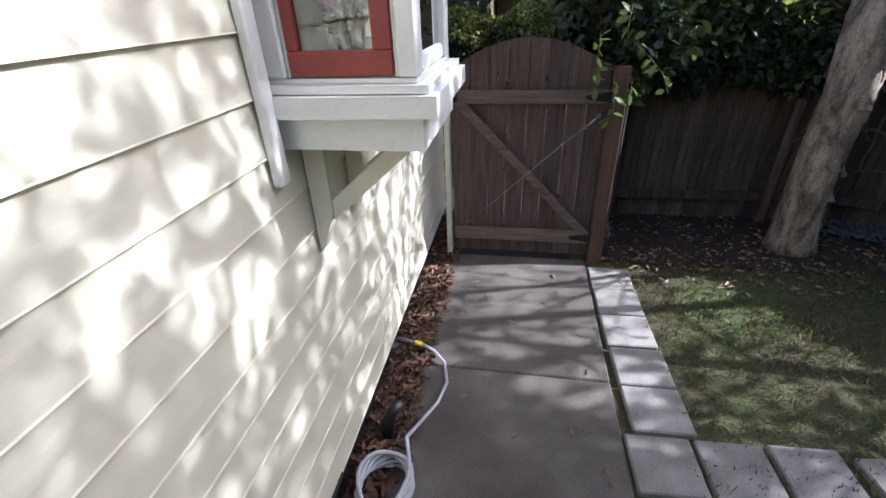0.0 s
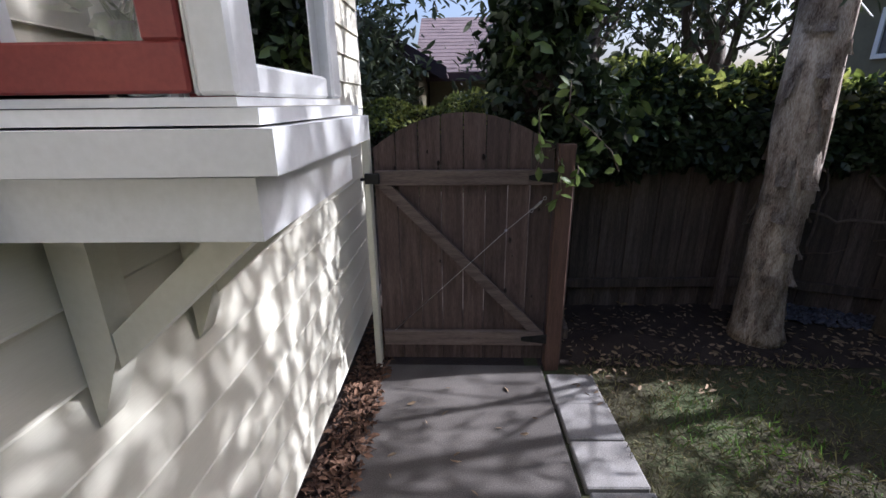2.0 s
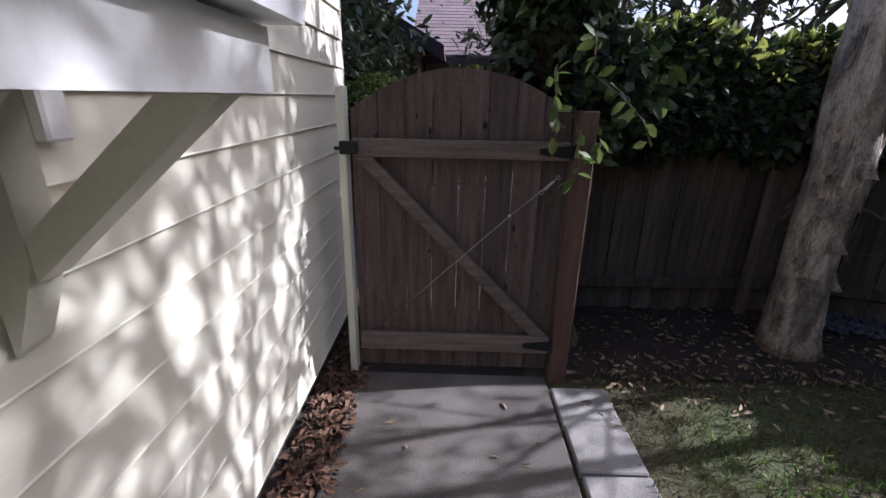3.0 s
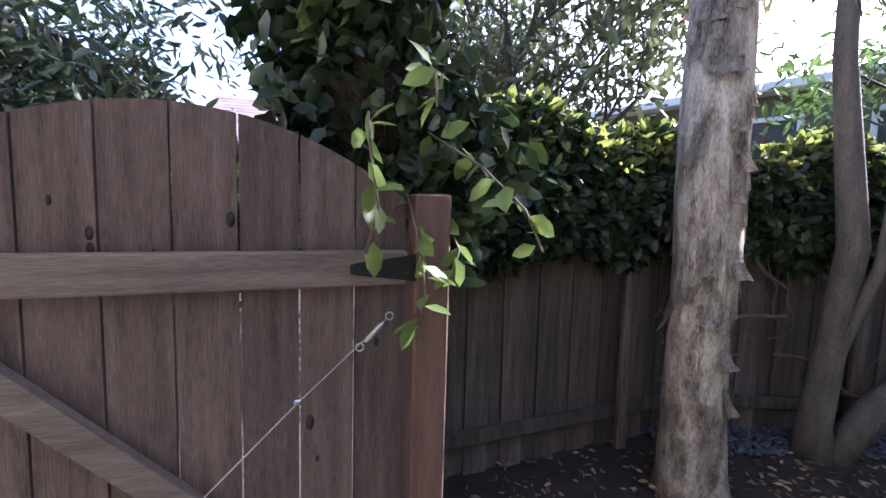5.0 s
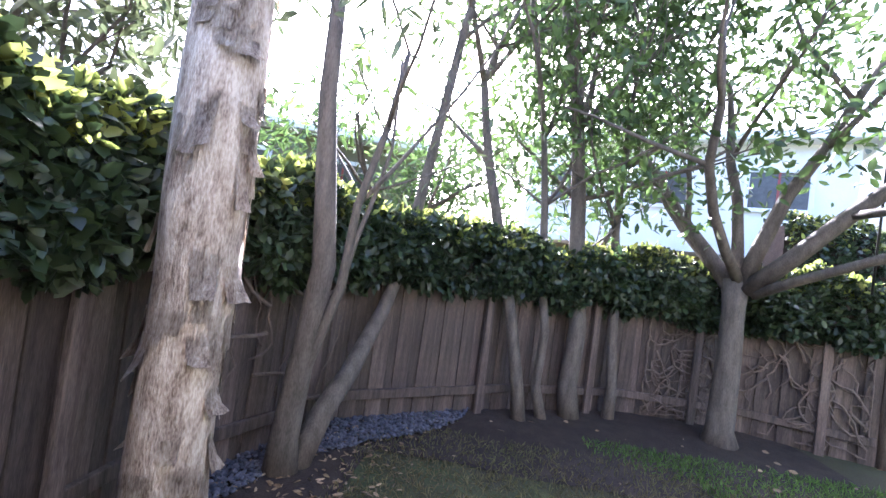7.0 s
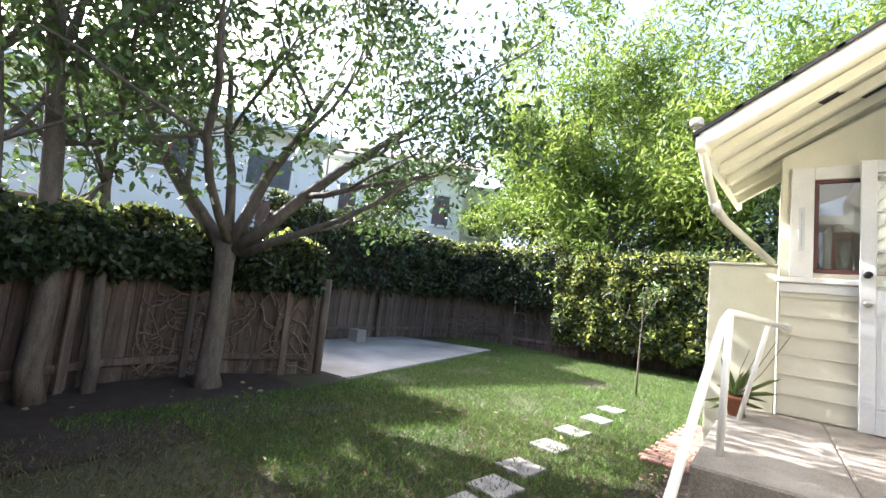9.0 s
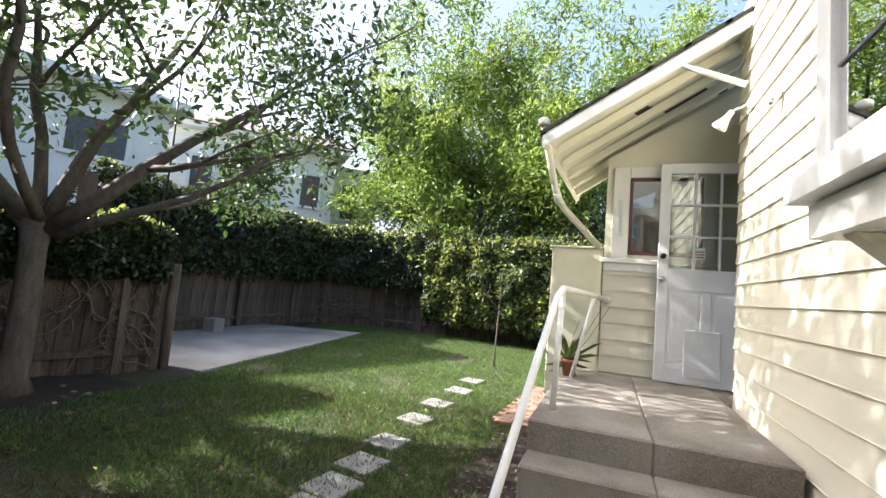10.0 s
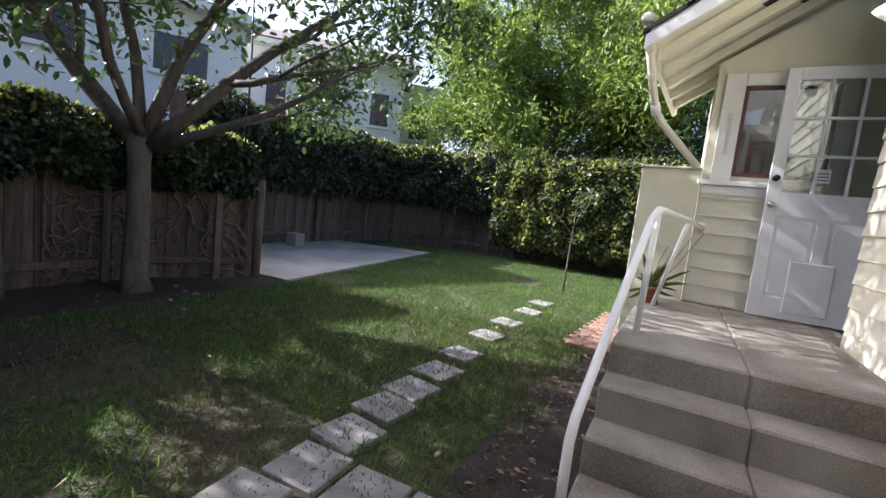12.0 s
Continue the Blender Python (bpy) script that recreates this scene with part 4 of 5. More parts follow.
def hedge(name, pts, z0, z1, thick, n, label, tipn, size=0.075, tipmat="hedgetip", allover=False):
    """Leafy hedge along a polyline: dark leaves, paler sunlit tips on top or all over, and solid dark blocks for the
    inner shade.
    """
    e = empty(name, (pts[0][0], pts[0][1], 0))
    tagged(e, label, "hedge")
    seg = [(Vector((*a, 0)), Vector((*b, 0))) for a, b in zip(pts, pts[1:])]
    Ls = np.array([(b - a).length for a, b in seg])
    def place(k, top):
        out = np.empty((k, 3))
        which = G.choice(len(seg), size=k, p=Ls / Ls.sum())
        for i, w in enumerate(which):
            a, b = seg[w]
            p = a.lerp(b, G.random())
            nrm = Vector((-(b - a).y, (b - a).x, 0)).normalized()
            ztop = z1 + 0.24 * noise.noise(Vector((p.x * 1.4, p.y * 1.4, 1))) + 0.07 * noise.noise(Vector((p.x * 5, p.y * 5, 2)))
            zbot = z0 + 0.2 * noise.noise(Vector((p.x * 1.7, p.y * 1.7, 8))) + 0.1 * noise.noise(Vector((p.x * 6, p.y * 6, 4)))
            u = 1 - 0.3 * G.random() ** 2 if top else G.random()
            z = zbot + (ztop - zbot) * u
            bul = thick * (1 + 0.7 * noise.noise(Vector((p.x * 2.2, p.y * 2.2, z * 2.2)))) * math.sqrt(max(0.05, 1 - (2 * u - 1) ** 4))
            o = bul * (1 - 0.4 * G.random() ** 2) * (1 if G.random() < 0.7 else -1)
            out[i] = (p.x + nrm.x * o, p.y + nrm.y * o, z)
        return out
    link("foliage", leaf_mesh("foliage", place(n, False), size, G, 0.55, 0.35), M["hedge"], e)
    # pale tips put sunlight on the hedge as well as its yellow-green
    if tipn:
        link("tip_foliage", leaf_mesh("tip_foliage", place(tipn, not allover), size, G, 0.5, -0.1), M[tipmat], e, "yellow-green leaf tips, paler to look sunlit")
    # dark blocks stand in for the shade between the leaves
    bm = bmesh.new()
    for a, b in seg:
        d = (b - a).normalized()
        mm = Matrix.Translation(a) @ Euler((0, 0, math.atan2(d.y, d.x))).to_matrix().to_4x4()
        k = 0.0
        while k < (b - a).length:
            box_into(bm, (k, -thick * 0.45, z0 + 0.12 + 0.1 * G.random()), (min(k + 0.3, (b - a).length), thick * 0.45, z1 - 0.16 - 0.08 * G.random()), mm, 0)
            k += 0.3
    part("shade_core", bm, M["soil"], e, "solid dark blocks for the shade inside the hedge")
    return e


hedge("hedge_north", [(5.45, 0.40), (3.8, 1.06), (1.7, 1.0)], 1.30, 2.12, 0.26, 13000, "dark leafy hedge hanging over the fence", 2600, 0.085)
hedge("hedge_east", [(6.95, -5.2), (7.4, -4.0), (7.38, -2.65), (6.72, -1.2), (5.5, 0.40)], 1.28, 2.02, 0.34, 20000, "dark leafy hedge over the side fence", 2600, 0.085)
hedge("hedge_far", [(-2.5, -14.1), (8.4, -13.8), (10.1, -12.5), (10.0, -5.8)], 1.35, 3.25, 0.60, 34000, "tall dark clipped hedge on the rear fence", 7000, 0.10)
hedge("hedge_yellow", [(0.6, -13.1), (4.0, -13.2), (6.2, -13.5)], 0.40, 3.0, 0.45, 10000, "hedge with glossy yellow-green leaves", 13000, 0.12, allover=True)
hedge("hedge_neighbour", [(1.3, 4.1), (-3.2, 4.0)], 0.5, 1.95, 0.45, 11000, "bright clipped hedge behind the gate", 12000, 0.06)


def stems(name, pts, n, z0, z1, label, seed, out=0.09):
    """Bare vine stems that ramble over a fence."""
    r = random.Random(seed)
    e = empty(name, (pts[0][0], pts[0][1], 0))
    tagged(e, label, "vine")
    for k in range(n):
        bm = bmesh.new()
        i = r.randrange(len(pts) - 1)
        a, b = Vector((*pts[i], 0)), Vector((*pts[i + 1], 0))
        d = (b - a).normalized()
        nr = Vector((-d.y, d.x, 0))
        s, z, line = r.random() * (b - a).length, r.uniform(z0, z1), []
        dirn, ang = r.choice((-1, 1)), r.uniform(-1.5, 1.5)
        for q in range(9):
            line.append(a + d * s + nr * (out + 0.03 * r.random()) + Vector((0, 0, z)))
            ang += r.gauss(0, 0.55)
            s = min(max(s + math.cos(ang) * 0.10 * dirn, 0), (b - a).length)
            z = min(max(z + math.sin(ang) * 0.10, z0 - 0.05), z1 + 0.1)
        tube_into(bm, line, r.uniform(0.005, 0.016), 5)
        part("stem", bm, M["vinewood"], e, smooth=True)
    return e


stems("bare_vine", [(7.38, -2.9), (7.43, -4.0), (6.96, -5.2)], 110, 0.1, 1.3, "bare woody vine stems climbing the fence", 4, -0.03)
stems("bare_vine", [(9.8, -12.8), (8.4, -13.9), (4.0, -14.1)], 90, 0.2, 1.0, "bare woody vine stems on the rear fence", 6, -0.12)
stems("bare_vine", [(5.4, 0.42), (3.8, 1.05)], 16, 0.4, 1.3, "thin bare vine stems across the fence", 9, 0.08)

# ---- vine over the gate post ----
vine = empty("climbing_vine", (1.46, 0.1, 0))
tagged(vine, "leafy vine spilling over the gate post", "vine")
blobs = [(1.42, 0.42, 1.98, 0.36, 0.30, 0.34), (1.35, 0.5, 2.3, 0.34, 0.32, 0.30), (1.62, 0.35, 1.75, 0.26, 0.28, 0.25), (1.75, 0.8, 1.85, 0.4, 0.5, 0.3), (1.55, 0.1, 1.62, 0.15, 0.12, 0.22), (1.4, 0.5, 2.62, 0.32, 0.3, 0.28)]
link("dark_foliage", leaf_mesh("dark_foliage", clumps(G, 12000, blobs, 0.35), 0.085, G, 0.55, 0.4), M["hedge"], vine)
# dark lumps inside the leaf blobs give the vine its inner shade
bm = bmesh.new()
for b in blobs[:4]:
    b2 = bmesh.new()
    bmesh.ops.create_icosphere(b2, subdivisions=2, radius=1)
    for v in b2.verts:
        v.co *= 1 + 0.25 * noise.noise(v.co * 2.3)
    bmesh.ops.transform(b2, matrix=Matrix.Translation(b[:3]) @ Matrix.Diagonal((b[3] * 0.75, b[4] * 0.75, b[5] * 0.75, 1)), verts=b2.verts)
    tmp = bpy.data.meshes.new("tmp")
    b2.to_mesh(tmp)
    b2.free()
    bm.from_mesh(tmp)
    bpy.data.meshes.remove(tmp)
part("shade_core", bm, M["soil"], vine, "solid dark lumps for the shade inside the vine")
link("bright_leaves", leaf_mesh("bright_leaves", clumps(G, 420, blobs, 0.95), 0.105, G, 0.5, 0.5), M["vine"], vine, "pale green leaves on the outside of the vine")
SPRIGS = [[(1.30, -0.02, 1.88), (1.28, -0.14, 1.78), (1.30, -0.16, 1.62), (1.27, -0.15, 1.50)],
          [(1.50, 0.05, 1.85), (1.62, -0.10, 1.74), (1.73, -0.16, 1.62), (1.78, -0.18, 1.50)],
          [(1.42, 0.0, 1.66), (1.43, -0.10, 1.52), (1.45, -0.11, 1.38), (1.42, -0.11, 1.27)],
          [(1.55, 0.05, 1.62), (1.56, -0.08, 1.50), (1.53, -0.09, 1.40)],
          [(1.50, 0.05, 2.05), (1.46, -0.12, 1.98), (1.45, -0.16, 1.88)]]
for sp in SPRIGS:
    st = tube("sprig", sp, 0.004, M["vinewood"], vine, seg=5)
    cs = []
    for a, b in zip(sp, sp[1:]):
        for k in range(4):
            t = k / 4
            cs.append([a[j] * (1 - t) + b[j] * t + G.normal() * 0.008 for j in range(3)])
    for k, c in enumerate(cs):
        link("leaf", leaf_mesh("leaf", np.array([c]), 0.095, G, 0.52, 0.75, 0.0, 0.22), M["vine"], vine)


# ---- trees ----
def branch(rng, a, d, L, r, depth, out, tips, bend=0.25, kids=3):
    """Grows a limb as a list of (points, radii), branching depth times; ends go to tips."""
    p, d = Vector(a), Vector(d).normalized()
    pts, rad = [p.copy()], [r]
    n = 5
    for i in range(n):
        d = (d + Vector((rng.gauss(0, bend), rng.gauss(0, bend), rng.gauss(0.08, bend * 0.6))) * 0.5).normalized()
        p = p + d * (L / n)
        pts.append(p.copy())
        rad.append(max(0.004, r * (1 - 0.6 * (i + 1) / n)))
        if depth and i >= 1 and rng.random() < kids / 4:
            s = (d + Vector((rng.gauss(0, 0.7), rng.gauss(0, 0.7), rng.gauss(0.15, 0.35)))).normalized()
            branch(rng, p, s, L * rng.uniform(0.5, 0.75), rad[-1] * 0.62, depth - 1, out, tips, bend, kids)
        if depth <= 1 and i >= 2:
            tips.append(p.copy())
    out.append((pts, rad))
    tips.append(p.copy())


def tree(name, label, trunk, radii, limbs, leaves, size, mat, seed, bark="bark", depth=2, blob=0.42, down=0.3, aspect=0.42, tilt=()):
    rng = random.Random(seed)
    g = np.random.default_rng(seed)
    e = empty(name, trunk[0])
    tagged(e, label, "tree")
    tube("trunk", trunk, radii, M[bark], e, seg=14, wob=0.10, rng=rng)
    tips = []
    for a, d, L, r in limbs:
        out = []
        branch(rng, a, d, L, r, depth, out, tips)
        bm = bmesh.new()
        for pts, rad in out:
            tube_into(bm, pts, rad, 6)
        part("limb", bm, M[bark], e, smooth=True)
    if leaves and tips:
        t = np.array([tuple(p) for p in tips])
        c = t[g.integers(0, len(t), leaves // 14 + 1)] + g.normal(size=(leaves // 14 + 1, 3)) * blob * 0.6
        pts = np.repeat(c, 14, axis=0) + g.normal(size=(len(c) * 14, 3)) * blob * 0.32
        link("crown", leaf_mesh("crown", pts[:leaves], size, g, aspect, down), M[mat], e)
    return e


# papery-barked tree in the soil bed
pb = tree("paperbark_tree", "tree with pale peeling papery bark", [(3.35, 0.49, -0.05), (3.34, 0.49, 0.12), (3.32, 0.50, 0.5), (3.31, 0.50, 0.9), (3.33, 0.50, 1.35), (3.31, 0.50, 1.75), (3.31, 0.50, 2.2), (3.33, 0.52, 2.8), (3.44, 0.52, 3.6), (3.54, 0.47, 4.4)],
          [0.23, 0.185, 0.165, 0.158, 0.172, 0.18, 0.172, 0.165, 0.14, 0.10],
          [((3.49, 0.52, 3.4), (1, -0.3, 0.7), 2.2, 0.06), ((3.51, 0.50, 3.9), (-0.6, 0.5, 0.8), 2.0, 0.05), ((3.54, 0.47, 4.3), (0.3, -0.9, 0.8), 2.4, 0.06), ((3.54, 0.47, 4.4), (0.6, 0.6, 1), 2.0, 0.05), ((3.54, 0.47, 4.4), (-0.2, -0.8, 1), 1.8, 0.04)],
          5000, 0.10, "gum", 21, "paperbark", 2, 0.4, 0.6, 0.2)
rp = random.Random(8)
for k in range(110):
    z = rp.uniform(0.1, 3.0)
    a = rp.uniform(0, 6.28)
    zs = [-0.05, 0.12, 0.5, 0.9, 1.35, 1.75, 2.2, 2.8, 3.6]
    rr = float(np.interp(z, zs, [0.23, 0.185, 0.165, 0.158, 0.172, 0.18, 0.172, 0.165, 0.14])) * 0.99
    cx = float(np.interp(z, zs, [3.35, 3.34, 3.32, 3.31, 3.33, 3.31, 3.31, 3.33, 3.44]))
    w, h, lift = rp.uniform(0.05, 0.15), rp.uniform(0.08, 0.24), rp.choice((0.004, 0.008, 0.012, 0.016, 0.02, 0.05))
    bm = bmesh.new()
    rows = []
    for j in range(4):
        v = j / 3
        row = []
        for i in range(4):
            u = (i / 3 - 0.5) * (1 - 0.35 * v + 0.12 * rp.random())
            aa = a + u * w / rr
            off = rr + 0.004 + lift * v * v * (0.6 + 0.8 * (i / 3))
            row.append(bm.verts.new((cx + off * math.cos(aa), 0.5 + off * math.sin(aa), z - v * h + 0.012 * rp.random())))
        rows.append(row)
    for r0, r1 in zip(rows, rows[1:]):
        for i in range(3):
            bm.faces.new((r0[i], r0[i + 1], r1[i + 1], r1[i]))
    bmesh.ops.solidify(bm, geom=bm.faces[:], thickness=0.004)
    part("bark_flake", bm, M["paperbark"], pb)

tree("twin_tree", "slender tree with twin leaning grey trunks", [(4.46, 0.47, -0.05), (4.44, 0.47, 0.25), (4.40, 0.40, 0.9), (4.36, 0.33, 1.45), (4.33, 0.40, 2.1), (4.31, 0.45, 2.6), (4.28, 0.5, 4.4)], [0.13, 0.10, 0.085, 0.08, 0.07, 0.06, 0.035],
     [((4.42, 0.48, 0.25), (-0.08, 0.12, 1), 2.8, 0.045), ((4.3, 0.5, 3.4), (0.5, -0.4, 0.9), 1.8, 0.03), ((4.28, 0.5, 4.3), (-0.3, -0.5, 1), 1.8, 0.03), ((4.28, 0.5, 4.4), (0.5, 0.3, 1), 1.8, 0.03)], 2200, 0.10, "gum", 31, depth=2, down=0.5, aspect=0.22)
tree("leaning_tree", "slim tree with a strongly leaning trunk", [(4.55, 0.42, -0.05), (4.75, 0.32, 0.35), (4.95, 0.22, 0.62), (5.4, 0.12, 1.1), (5.72, 0.06, 1.55), (5.82, -0.05, 2.6), (5.9, -0.2, 3.97), (5.95, -0.3, 4.8)], [0.10, 0.085, 0.075, 0.065, 0.06, 0.052, 0.045, 0.03],
     [((5.9, -0.2, 3.9), (0.4, -0.7, 0.9), 1.8, 0.03), ((5.95, -0.3, 4.7), (-0.3, -0.5, 1), 2.0, 0.03), ((5.95, -0.3, 4.8), (0.6, 0.2, 1), 1.8, 0.03)], 2200, 0.10, "crown", 33)
THIN = [((6.66, -1.60, 0), (6.62, -1.15, 3.2), 0.05, 41), ((6.87, -1.92, 0), (6.82, -1.66, 3.4), 0.10, 42), ((7.12, -2.45, 0), (7.05, -2.25, 3.0), 0.06, 44), ((6.42, -1.35, 0), (6.39, -0.45, 3.7), 0.065, 45)]
for a, b, r, sd in THIN:
    A, B = Vector(a), Vector(b)
    rr = random.Random(sd)
    line = [A.lerp(B, t) + Vector((rr.gauss(0, 0.04), rr.gauss(0, 0.04), -0.05 if t == 0 else 0)) for t in (0, 0.1, 0.3, 0.5, 0.75, 1)]
    top = line[5] + Vector((0.15, 0.45 if sd < 43 else -0.1, 2.2 if sd < 43 else 0.5))
    line.append(top)
    lm = [(top, (0.5, 0.5, 0.9), 1.9, r * 0.4), (top, (-0.5, -0.4, 0.9), 1.9, r * 0.4), (top, (0.6, -0.7, 0.5), 1.9, r * 0.4), (line[4], (rr.gauss(0, 0.6), rr.gauss(0, 0.6), 0.7), 1.5, r * 0.5), (line[5], (0.5, -0.4, 0.8), 1.9, r * 0.6), (line[5], (-0.6, 0.3, 0.9), 1.9, r * 0.6), (line[5], (-0.2, -0.7, 0.8), 1.7, r * 0.5)]
    if sd < 43:
        lm += [(line[3], (0.3, -0.8, 0.6), 1.3, r * 0.4), (line[4], (-0.2, -0.9, 0.4), 1.6, r * 0.4), (line[4], (0.5, 0.6, 0.5), 1.3, r * 0.4)]
    tree("slim_tree", "slim grey-barked tree by the fence", line, [r * k for k in (1.35, 1.1, 1.0, 0.95, 0.85, 0.7, 0.45)], lm, 3400 if sd < 43 else 2600, 0.12, "crown", sd, blob=0.5 if sd < 43 else 0.36)

big = tree("spreading_tree", "spreading tree with a forked grey trunk", [(6.85, -3.60, -0.05), (6.87, -3.60, 0.15), (6.88, -3.62, 0.9), (6.90, -3.62, 1.5), (6.92, -3.62, 1.85)], [0.20, 0.145, 0.125, 0.12, 0.14],
           [((6.90, -3.60, 1.75), (0.35, 0.45, 1.0), 2.3, 0.09), ((6.90, -3.62, 1.8), (-0.05, 0.1, 1.0), 2.4, 0.08), ((6.88, -3.65, 1.8), (-0.42, -0.1, 0.9), 2.7, 0.09), ((6.83, -3.70, 1.75), (-1.0, -0.35, 0.75), 3.0, 0.10), ((6.78, -3.75, 1.7), (-0.85, -0.5, 0.32), 2.6, 0.06), ((6.93, -3.55, 1.75), (0.8, 0.6, 0.75), 2.3, 0.07), ((6.88, -3.65, 1.8), (-0.6, 0.6, 0.9), 2.8, 0.07)],
           17000, 0.10, "crown", 51, depth=3, blob=0.36)
sw = tube("swing_rope", [(6.35, -4.6, 3.95), (6.34, -4.62, 2.9), (6.36, -4.62, 1.85)], 0.012, M["black"], seg=6)
tagged(sw, "black rope hanging from a tree branch", "rope")

sap = tree("sapling", "thin staked sapling with sparse leaves", [(3.05, -9.54, -0.02), (3.04, -9.54, 0.6), (3.02, -9.53, 1.2), (3.00, -9.50, 1.9)], [0.018, 0.016, 0.012, 0.006],
           [((3.03, -9.53, 1.1), (0.4, 0.2, 0.8), 0.5, 0.006), ((3.02, -9.53, 1.3), (-0.4, 0.1, 0.8), 0.5, 0.006), ((3.01, -9.52, 1.6), (0.1, 0.4, 0.9), 0.4, 0.005)], 160, 0.06, "crown", 61, depth=1, blob=0.12)


def feathery(name, at, h, r, n, seed, label, mat="bright"):
    rng = random.Random(seed)
    x, y = at
    top = (x + rng.gauss(0, 0.4), y, h * 0.6)
    limbs = []
    for k in range(11):
        a = rng.uniform(0, 6.28)
        z = h * rng.uniform(0.14, 0.58)
        limbs.append(((x + (top[0] - x) * z / (h * 0.6), y, z), (math.cos(a), math.sin(a), rng.uniform(0.4, 1.1)), r * rng.uniform(0.75, 1.15), 0.07))
    return tree(name, label, [(x, y, -0.05), (x + 0.1, y, h * 0.2), (x, y, h * 0.4), top], [0.2, 0.16, 0.13, 0.08], limbs, n, 0.20, mat, seed, depth=2, blob=0.62, down=0.0, aspect=0.30)


feathery("feathery_tree", (7.6, -17.6), 10.5, 3.5, 30000, 71, "large tree with bright feathery green foliage")
feathery("feathery_tree", (5.9, -17.0), 11.0, 3.7, 32000, 72, "large tree with bright feathery green foliage")
feathery("feathery_tree", (2.6, -17.0), 11.5, 3.7, 20000, 73, "large tree with bright feathery green foliage")
feathery("feathery_tree", (6.6, -20.0), 14.0, 4.2, 20000, 80, "tall tree with feathery green foliage")
feathery("feathery_tree", (3.6, -20.5), 14.5, 4.2, 20000, 81, "tall tree with feathery green foliage")
feathery("dark_tree", (1.6, -15.6), 6.0, 2.0, 10000, 82, "dense dark green tree behind the hedge", "crown")
feathery("willow_tree", (-1.35, 4.9), 5.0, 0.9, 6500, 75, "drooping pale green tree behind the gate", "gum")
feathery("gum_tree", (5.0, 5.0), 6.8, 2.6, 8000, 76, "grey-green tree behind the side fence", "gum")
feathery("gum_tree", (3.2, 5.8), 6.5, 2.0, 4500, 77, "grey-green tree behind the side fence", "gum")
feathery("garden_tree", (9.6, 1.2), 4.2, 2.2, 3500, 78, "leafy tree in the neighbouring garden", "crown")
feathery("garden_tree", (17.5, -10.5), 4.6, 2.0, 3000, 79, "leafy tree in the neighbouring garden", "crown")


# ---- neighbouring houses ----
def window(parent, m, w, h, cols=2, rows=3):
    e = empty("window", m.translation)
    e.parent = parent
    e.matrix_parent_inverse = parent.matrix_basis.inverted()
    bm = bmesh.new()
    f = 0.11
    for lo, hi in (((-w / 2 - f, -0.04, -f), (w / 2 + f, 0.05, 0)), ((-w / 2 - f, -0.04, h), (w / 2 + f, 0.05, h + f)), ((-w / 2 - f, -0.04, 0), (-w / 2, 0.05, h)), ((w / 2, -0.04, 0), (w / 2 + f, 0.05, h))):
        box_into(bm, lo, hi, m, 0.01)
    part("frame", bm, M["white"], e)
    bm = bmesh.new()
    for i in range(1, cols):
        box_into(bm, (-w / 2 + w * i / cols - 0.025, -0.03, 0), (-w / 2 + w * i / cols + 0.025, 0.03, h), m, 0)
    for i in range(1, rows):
        box_into(bm, (-w / 2, -0.028, h * i / rows - 0.02), (w / 2, 0.028, h * i / rows + 0.02), m, 0)
    part("bars", bm, M["red"], e, "brownish red glazing bars")
    box("pane", (-w / 2, -0.012, 0), (w / 2, -0.005, h), M["counter"], e, bevel=0, m=m)
    return e


def frame_at(a, b):
    d = (Vector((*b, 0)) - Vector((*a, 0))).normalized()
    return Matrix(((d.x, -d.y, 0, a[0]), (d.y, d.x, 0, a[1]), (0, 0, 1, 0), (0, 0, 0, 1))), (Vector((*b, 0)) - Vector((*a, 0))).length


fh = empty("far_house", (10, -26, 0))
tagged(fh, "two-storey white house with red-barred windows", "house")
mm, L = frame_at((12.6, -16.9), (17.6, -12.0))
box("wall", (0, -6, 0), (L, 0, 6.9), M["farwall"], fh, bevel=0, m=mm)
box("wall", (-2.2, -6, 0), (-0.01, -1.0, 6.8), M["farwall"], fh, bevel=0, m=mm)
box("eave", (-0.5, -6.5, 6.91), (L + 0.5, 0.6, 7.1), M["farwall"], fh, bevel=0, m=mm)
prism("roof_slope", [(0.75, 7.11), (-3, 8.6), (-6.7, 7.11)], -0.6, L + 0.6, M["roof"], fh, axis="x").matrix_basis = mm
for i in range(32):
    box("clapboard", (0.0, 0.0, 0.4 + i * 0.2), (L, 0.025, 0.575 + i * 0.2), M["farwall"], fh, bevel=0, m=mm)
for s in (1.0, 3.1, 5.2):
    window(fh, mm @ Matrix.Translation((s, 0.06, 4.5)), 0.75, 1.35)
window(fh, mm @ Matrix.Translation((-1.0, -0.95, 4.3)), 0.9, 1.6)

lh = empty("modern_house", (14, -15, 0))
tagged(lh, "pale modern house with an overhanging upper storey", "house")
mm, L = frame_at((12.4, -8.9), (15.4, -1.6))
box("lower_wall", (0.4, -5, 0), (L, -1.2, 2.75), M["olivewall"], lh, bevel=0, m=mm)
box("upper_wall", (0, -5, 2.76), (L, 0, 5.6), M["farwall"], lh, bevel=0, m=mm)
box("roof_slab", (-0.4, -5.4, 5.61), (L + 0.4, 0.5, 5.85), M["farwall"], lh, bevel=0.02, m=mm)
for s in (1.5, 4.0, 6.5):
    window(lh, mm @ Matrix.Translation((s, 0.03, 4.0)), 1.2, 0.9, 2, 1)
gh = empty("garage_house", (12, 4, 0))
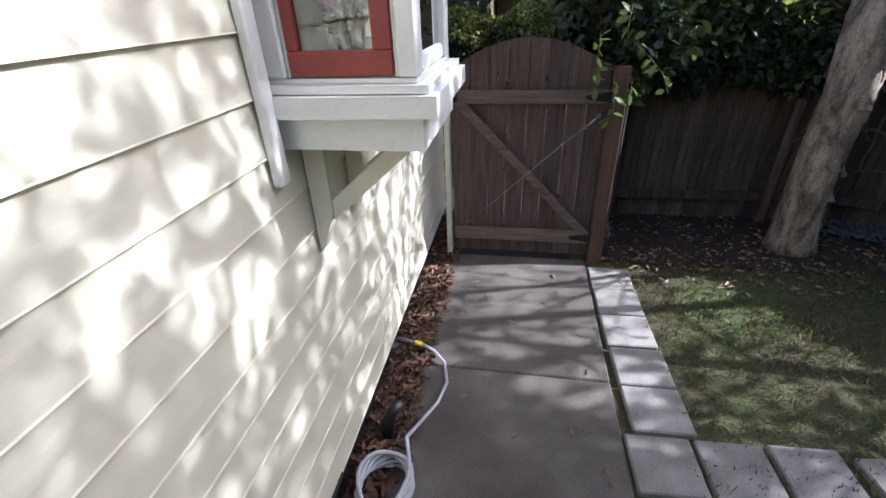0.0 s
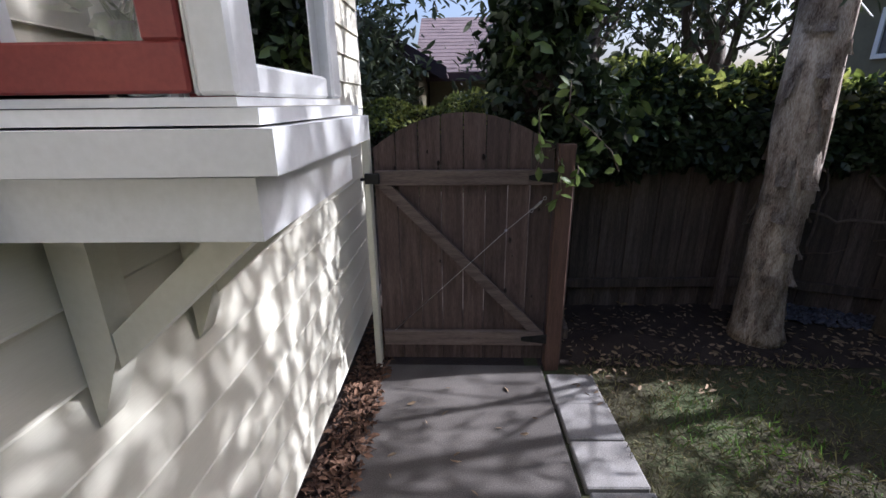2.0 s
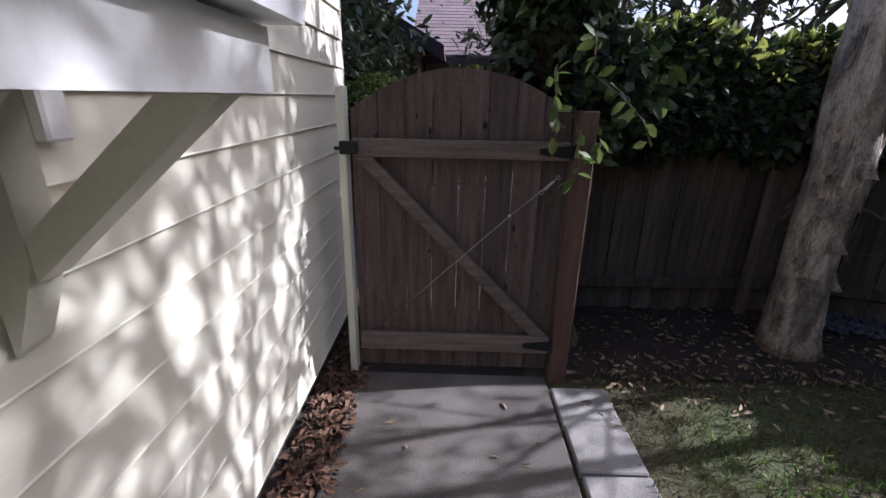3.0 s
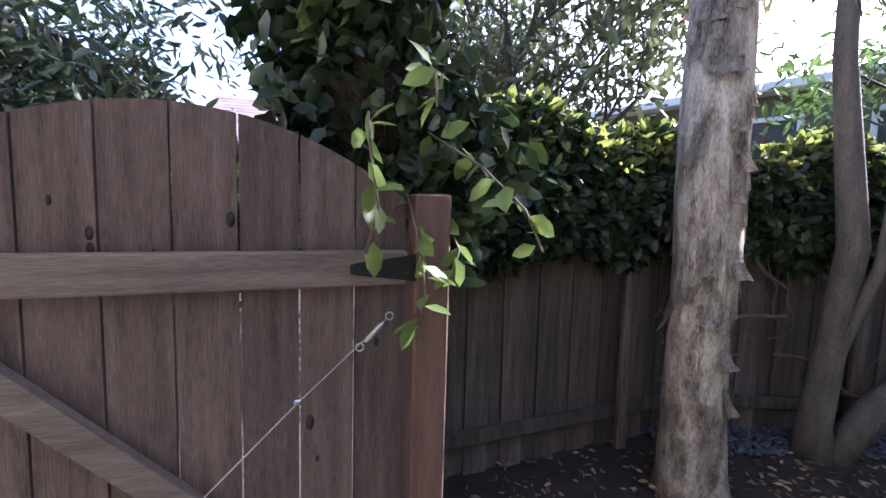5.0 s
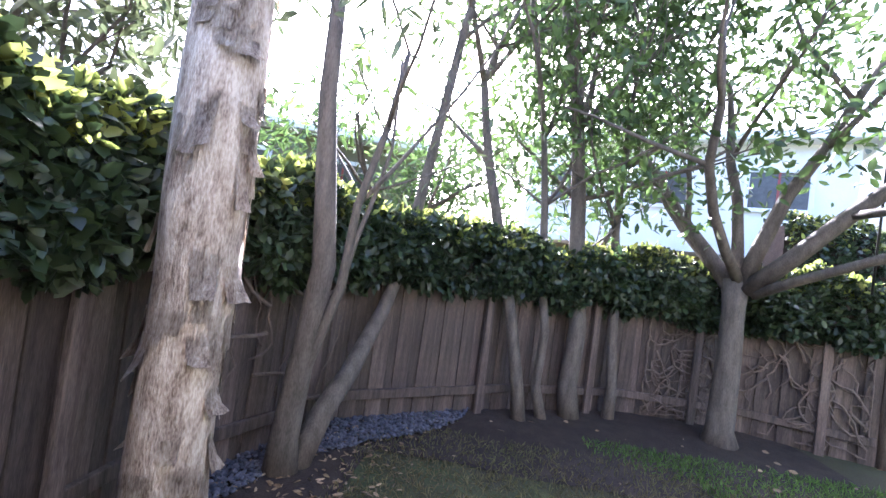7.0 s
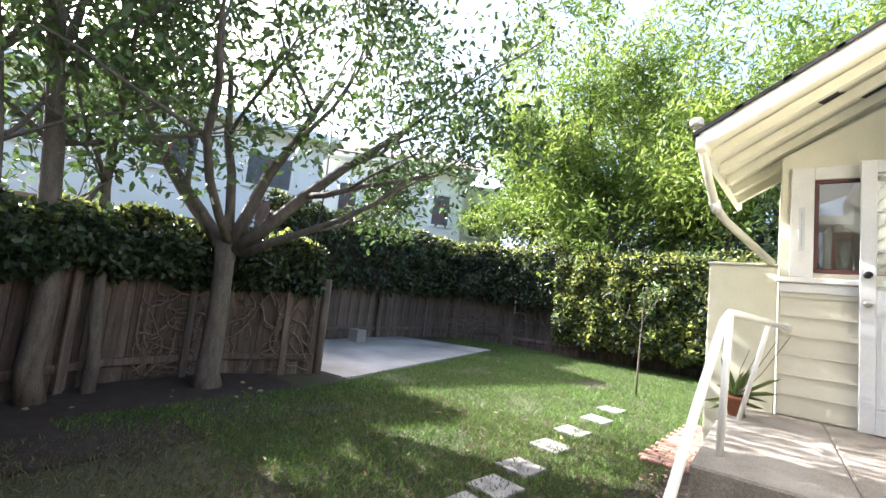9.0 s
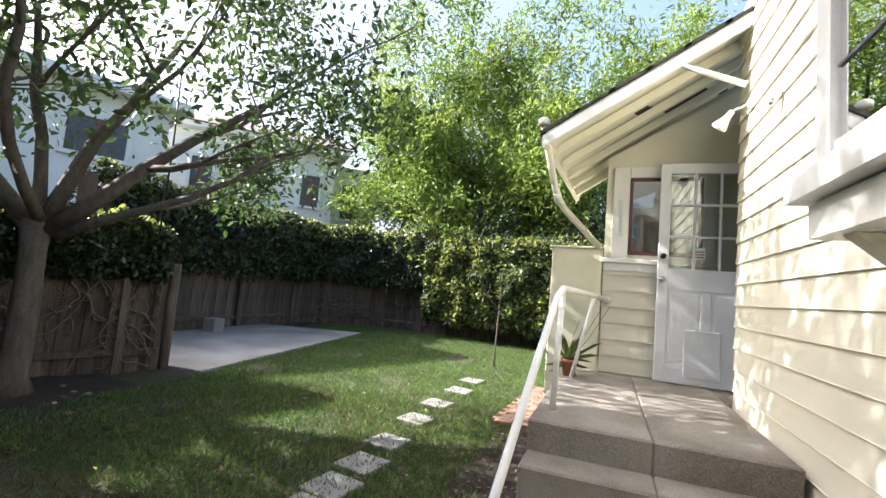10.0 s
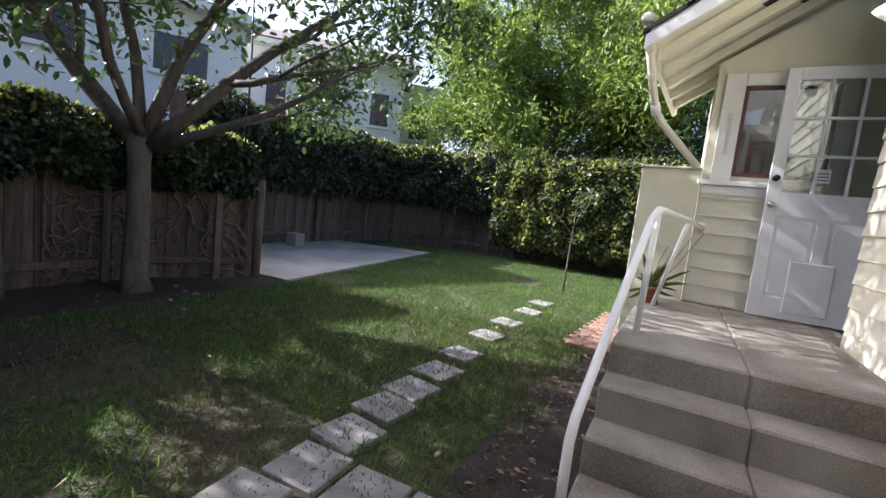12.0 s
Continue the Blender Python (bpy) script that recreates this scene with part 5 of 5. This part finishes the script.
tagged(gh, "low neighbouring house with a flat pale roof", "house")
mm, L = frame_at((13.2, 1.5), (10.5, 9.5))
box("wall", (0, -5, 0), (L, 0, 4.4), M["olivewall"], gh, bevel=0, m=mm)
box("flat_roof", (-0.4, -5.4, 4.41), (L + 0.4, 0.5, 4.62), M["farwall"], gh, bevel=0.02, m=mm)
for s in (2.0, 4.5, 7.0):
    window(gh, mm @ Matrix.Translation((s, 0.03, 2.9)), 1.2, 0.9, 2, 1)

nh = empty("bungalow", (-1.5, 8, 0))
tagged(nh, "olive bungalow with a mauve shingle roof", "house")
box("wall", (-6.0, 6.3, 0.0), (0.0, 11.0, 2.55), M["olivewall"], nh, bevel=0)
prism("gable_wall", [(-6.0, 2.56), (0.0, 2.56), (-3.0, 4.3)], 6.3, 11.0, M["olivewall"], nh, axis="y")
for sx in (1, -1):
    f = (lambda u: (-3.0 + sx * u, 4.42 - u * 0.55))
    p0, p1 = f(0), f(3.55)
    prism("roof_slope", [p0, p1, (p1[0], p1[1] + 0.07), (p0[0], p0[1] + 0.07)], 5.7, 11.5, M["roof"], nh, axis="y")
    q0, q1 = f(0.0), f(3.57)
    prism("fascia", [(q0[0], q0[1] - 0.16), (q1[0], q1[1] - 0.16), (q1[0], q1[1] + 0.09), (q0[0], q0[1] + 0.09)], 5.66, 5.695, M["purpletrim"], nh, axis="y")
for x in (-0.75, -1.9):
    box("rafter_end", (x, 5.55, 4.2 - abs(x + 3) * 0.55), (x + 0.09, 6.3, 4.3 - abs(x + 3) * 0.55), M["purpletrim"], nh)
box("rear_wall", (0.05, 9.0, 0.0), (3.6, 12.0, 2.6), M["olivewall"], nh, bevel=0)
prism("rear_fascia", [(8.4, 2.42), (8.45, 2.42), (8.45, 2.60), (8.4, 2.60)], -0.2, 3.9, M["purpletrim"], nh, axis="x")
for i in range(16):
    y0, z0 = 8.38 + i * 0.19, 2.60 + i * 0.105
    prism("shingle_course", [(y0, z0), (y0 + 0.22, z0 + 0.122), (y0 + 0.22, z0 + 0.138), (y0, z0 + 0.028)], -0.3, 3.95, M["roof"], nh, axis="x")
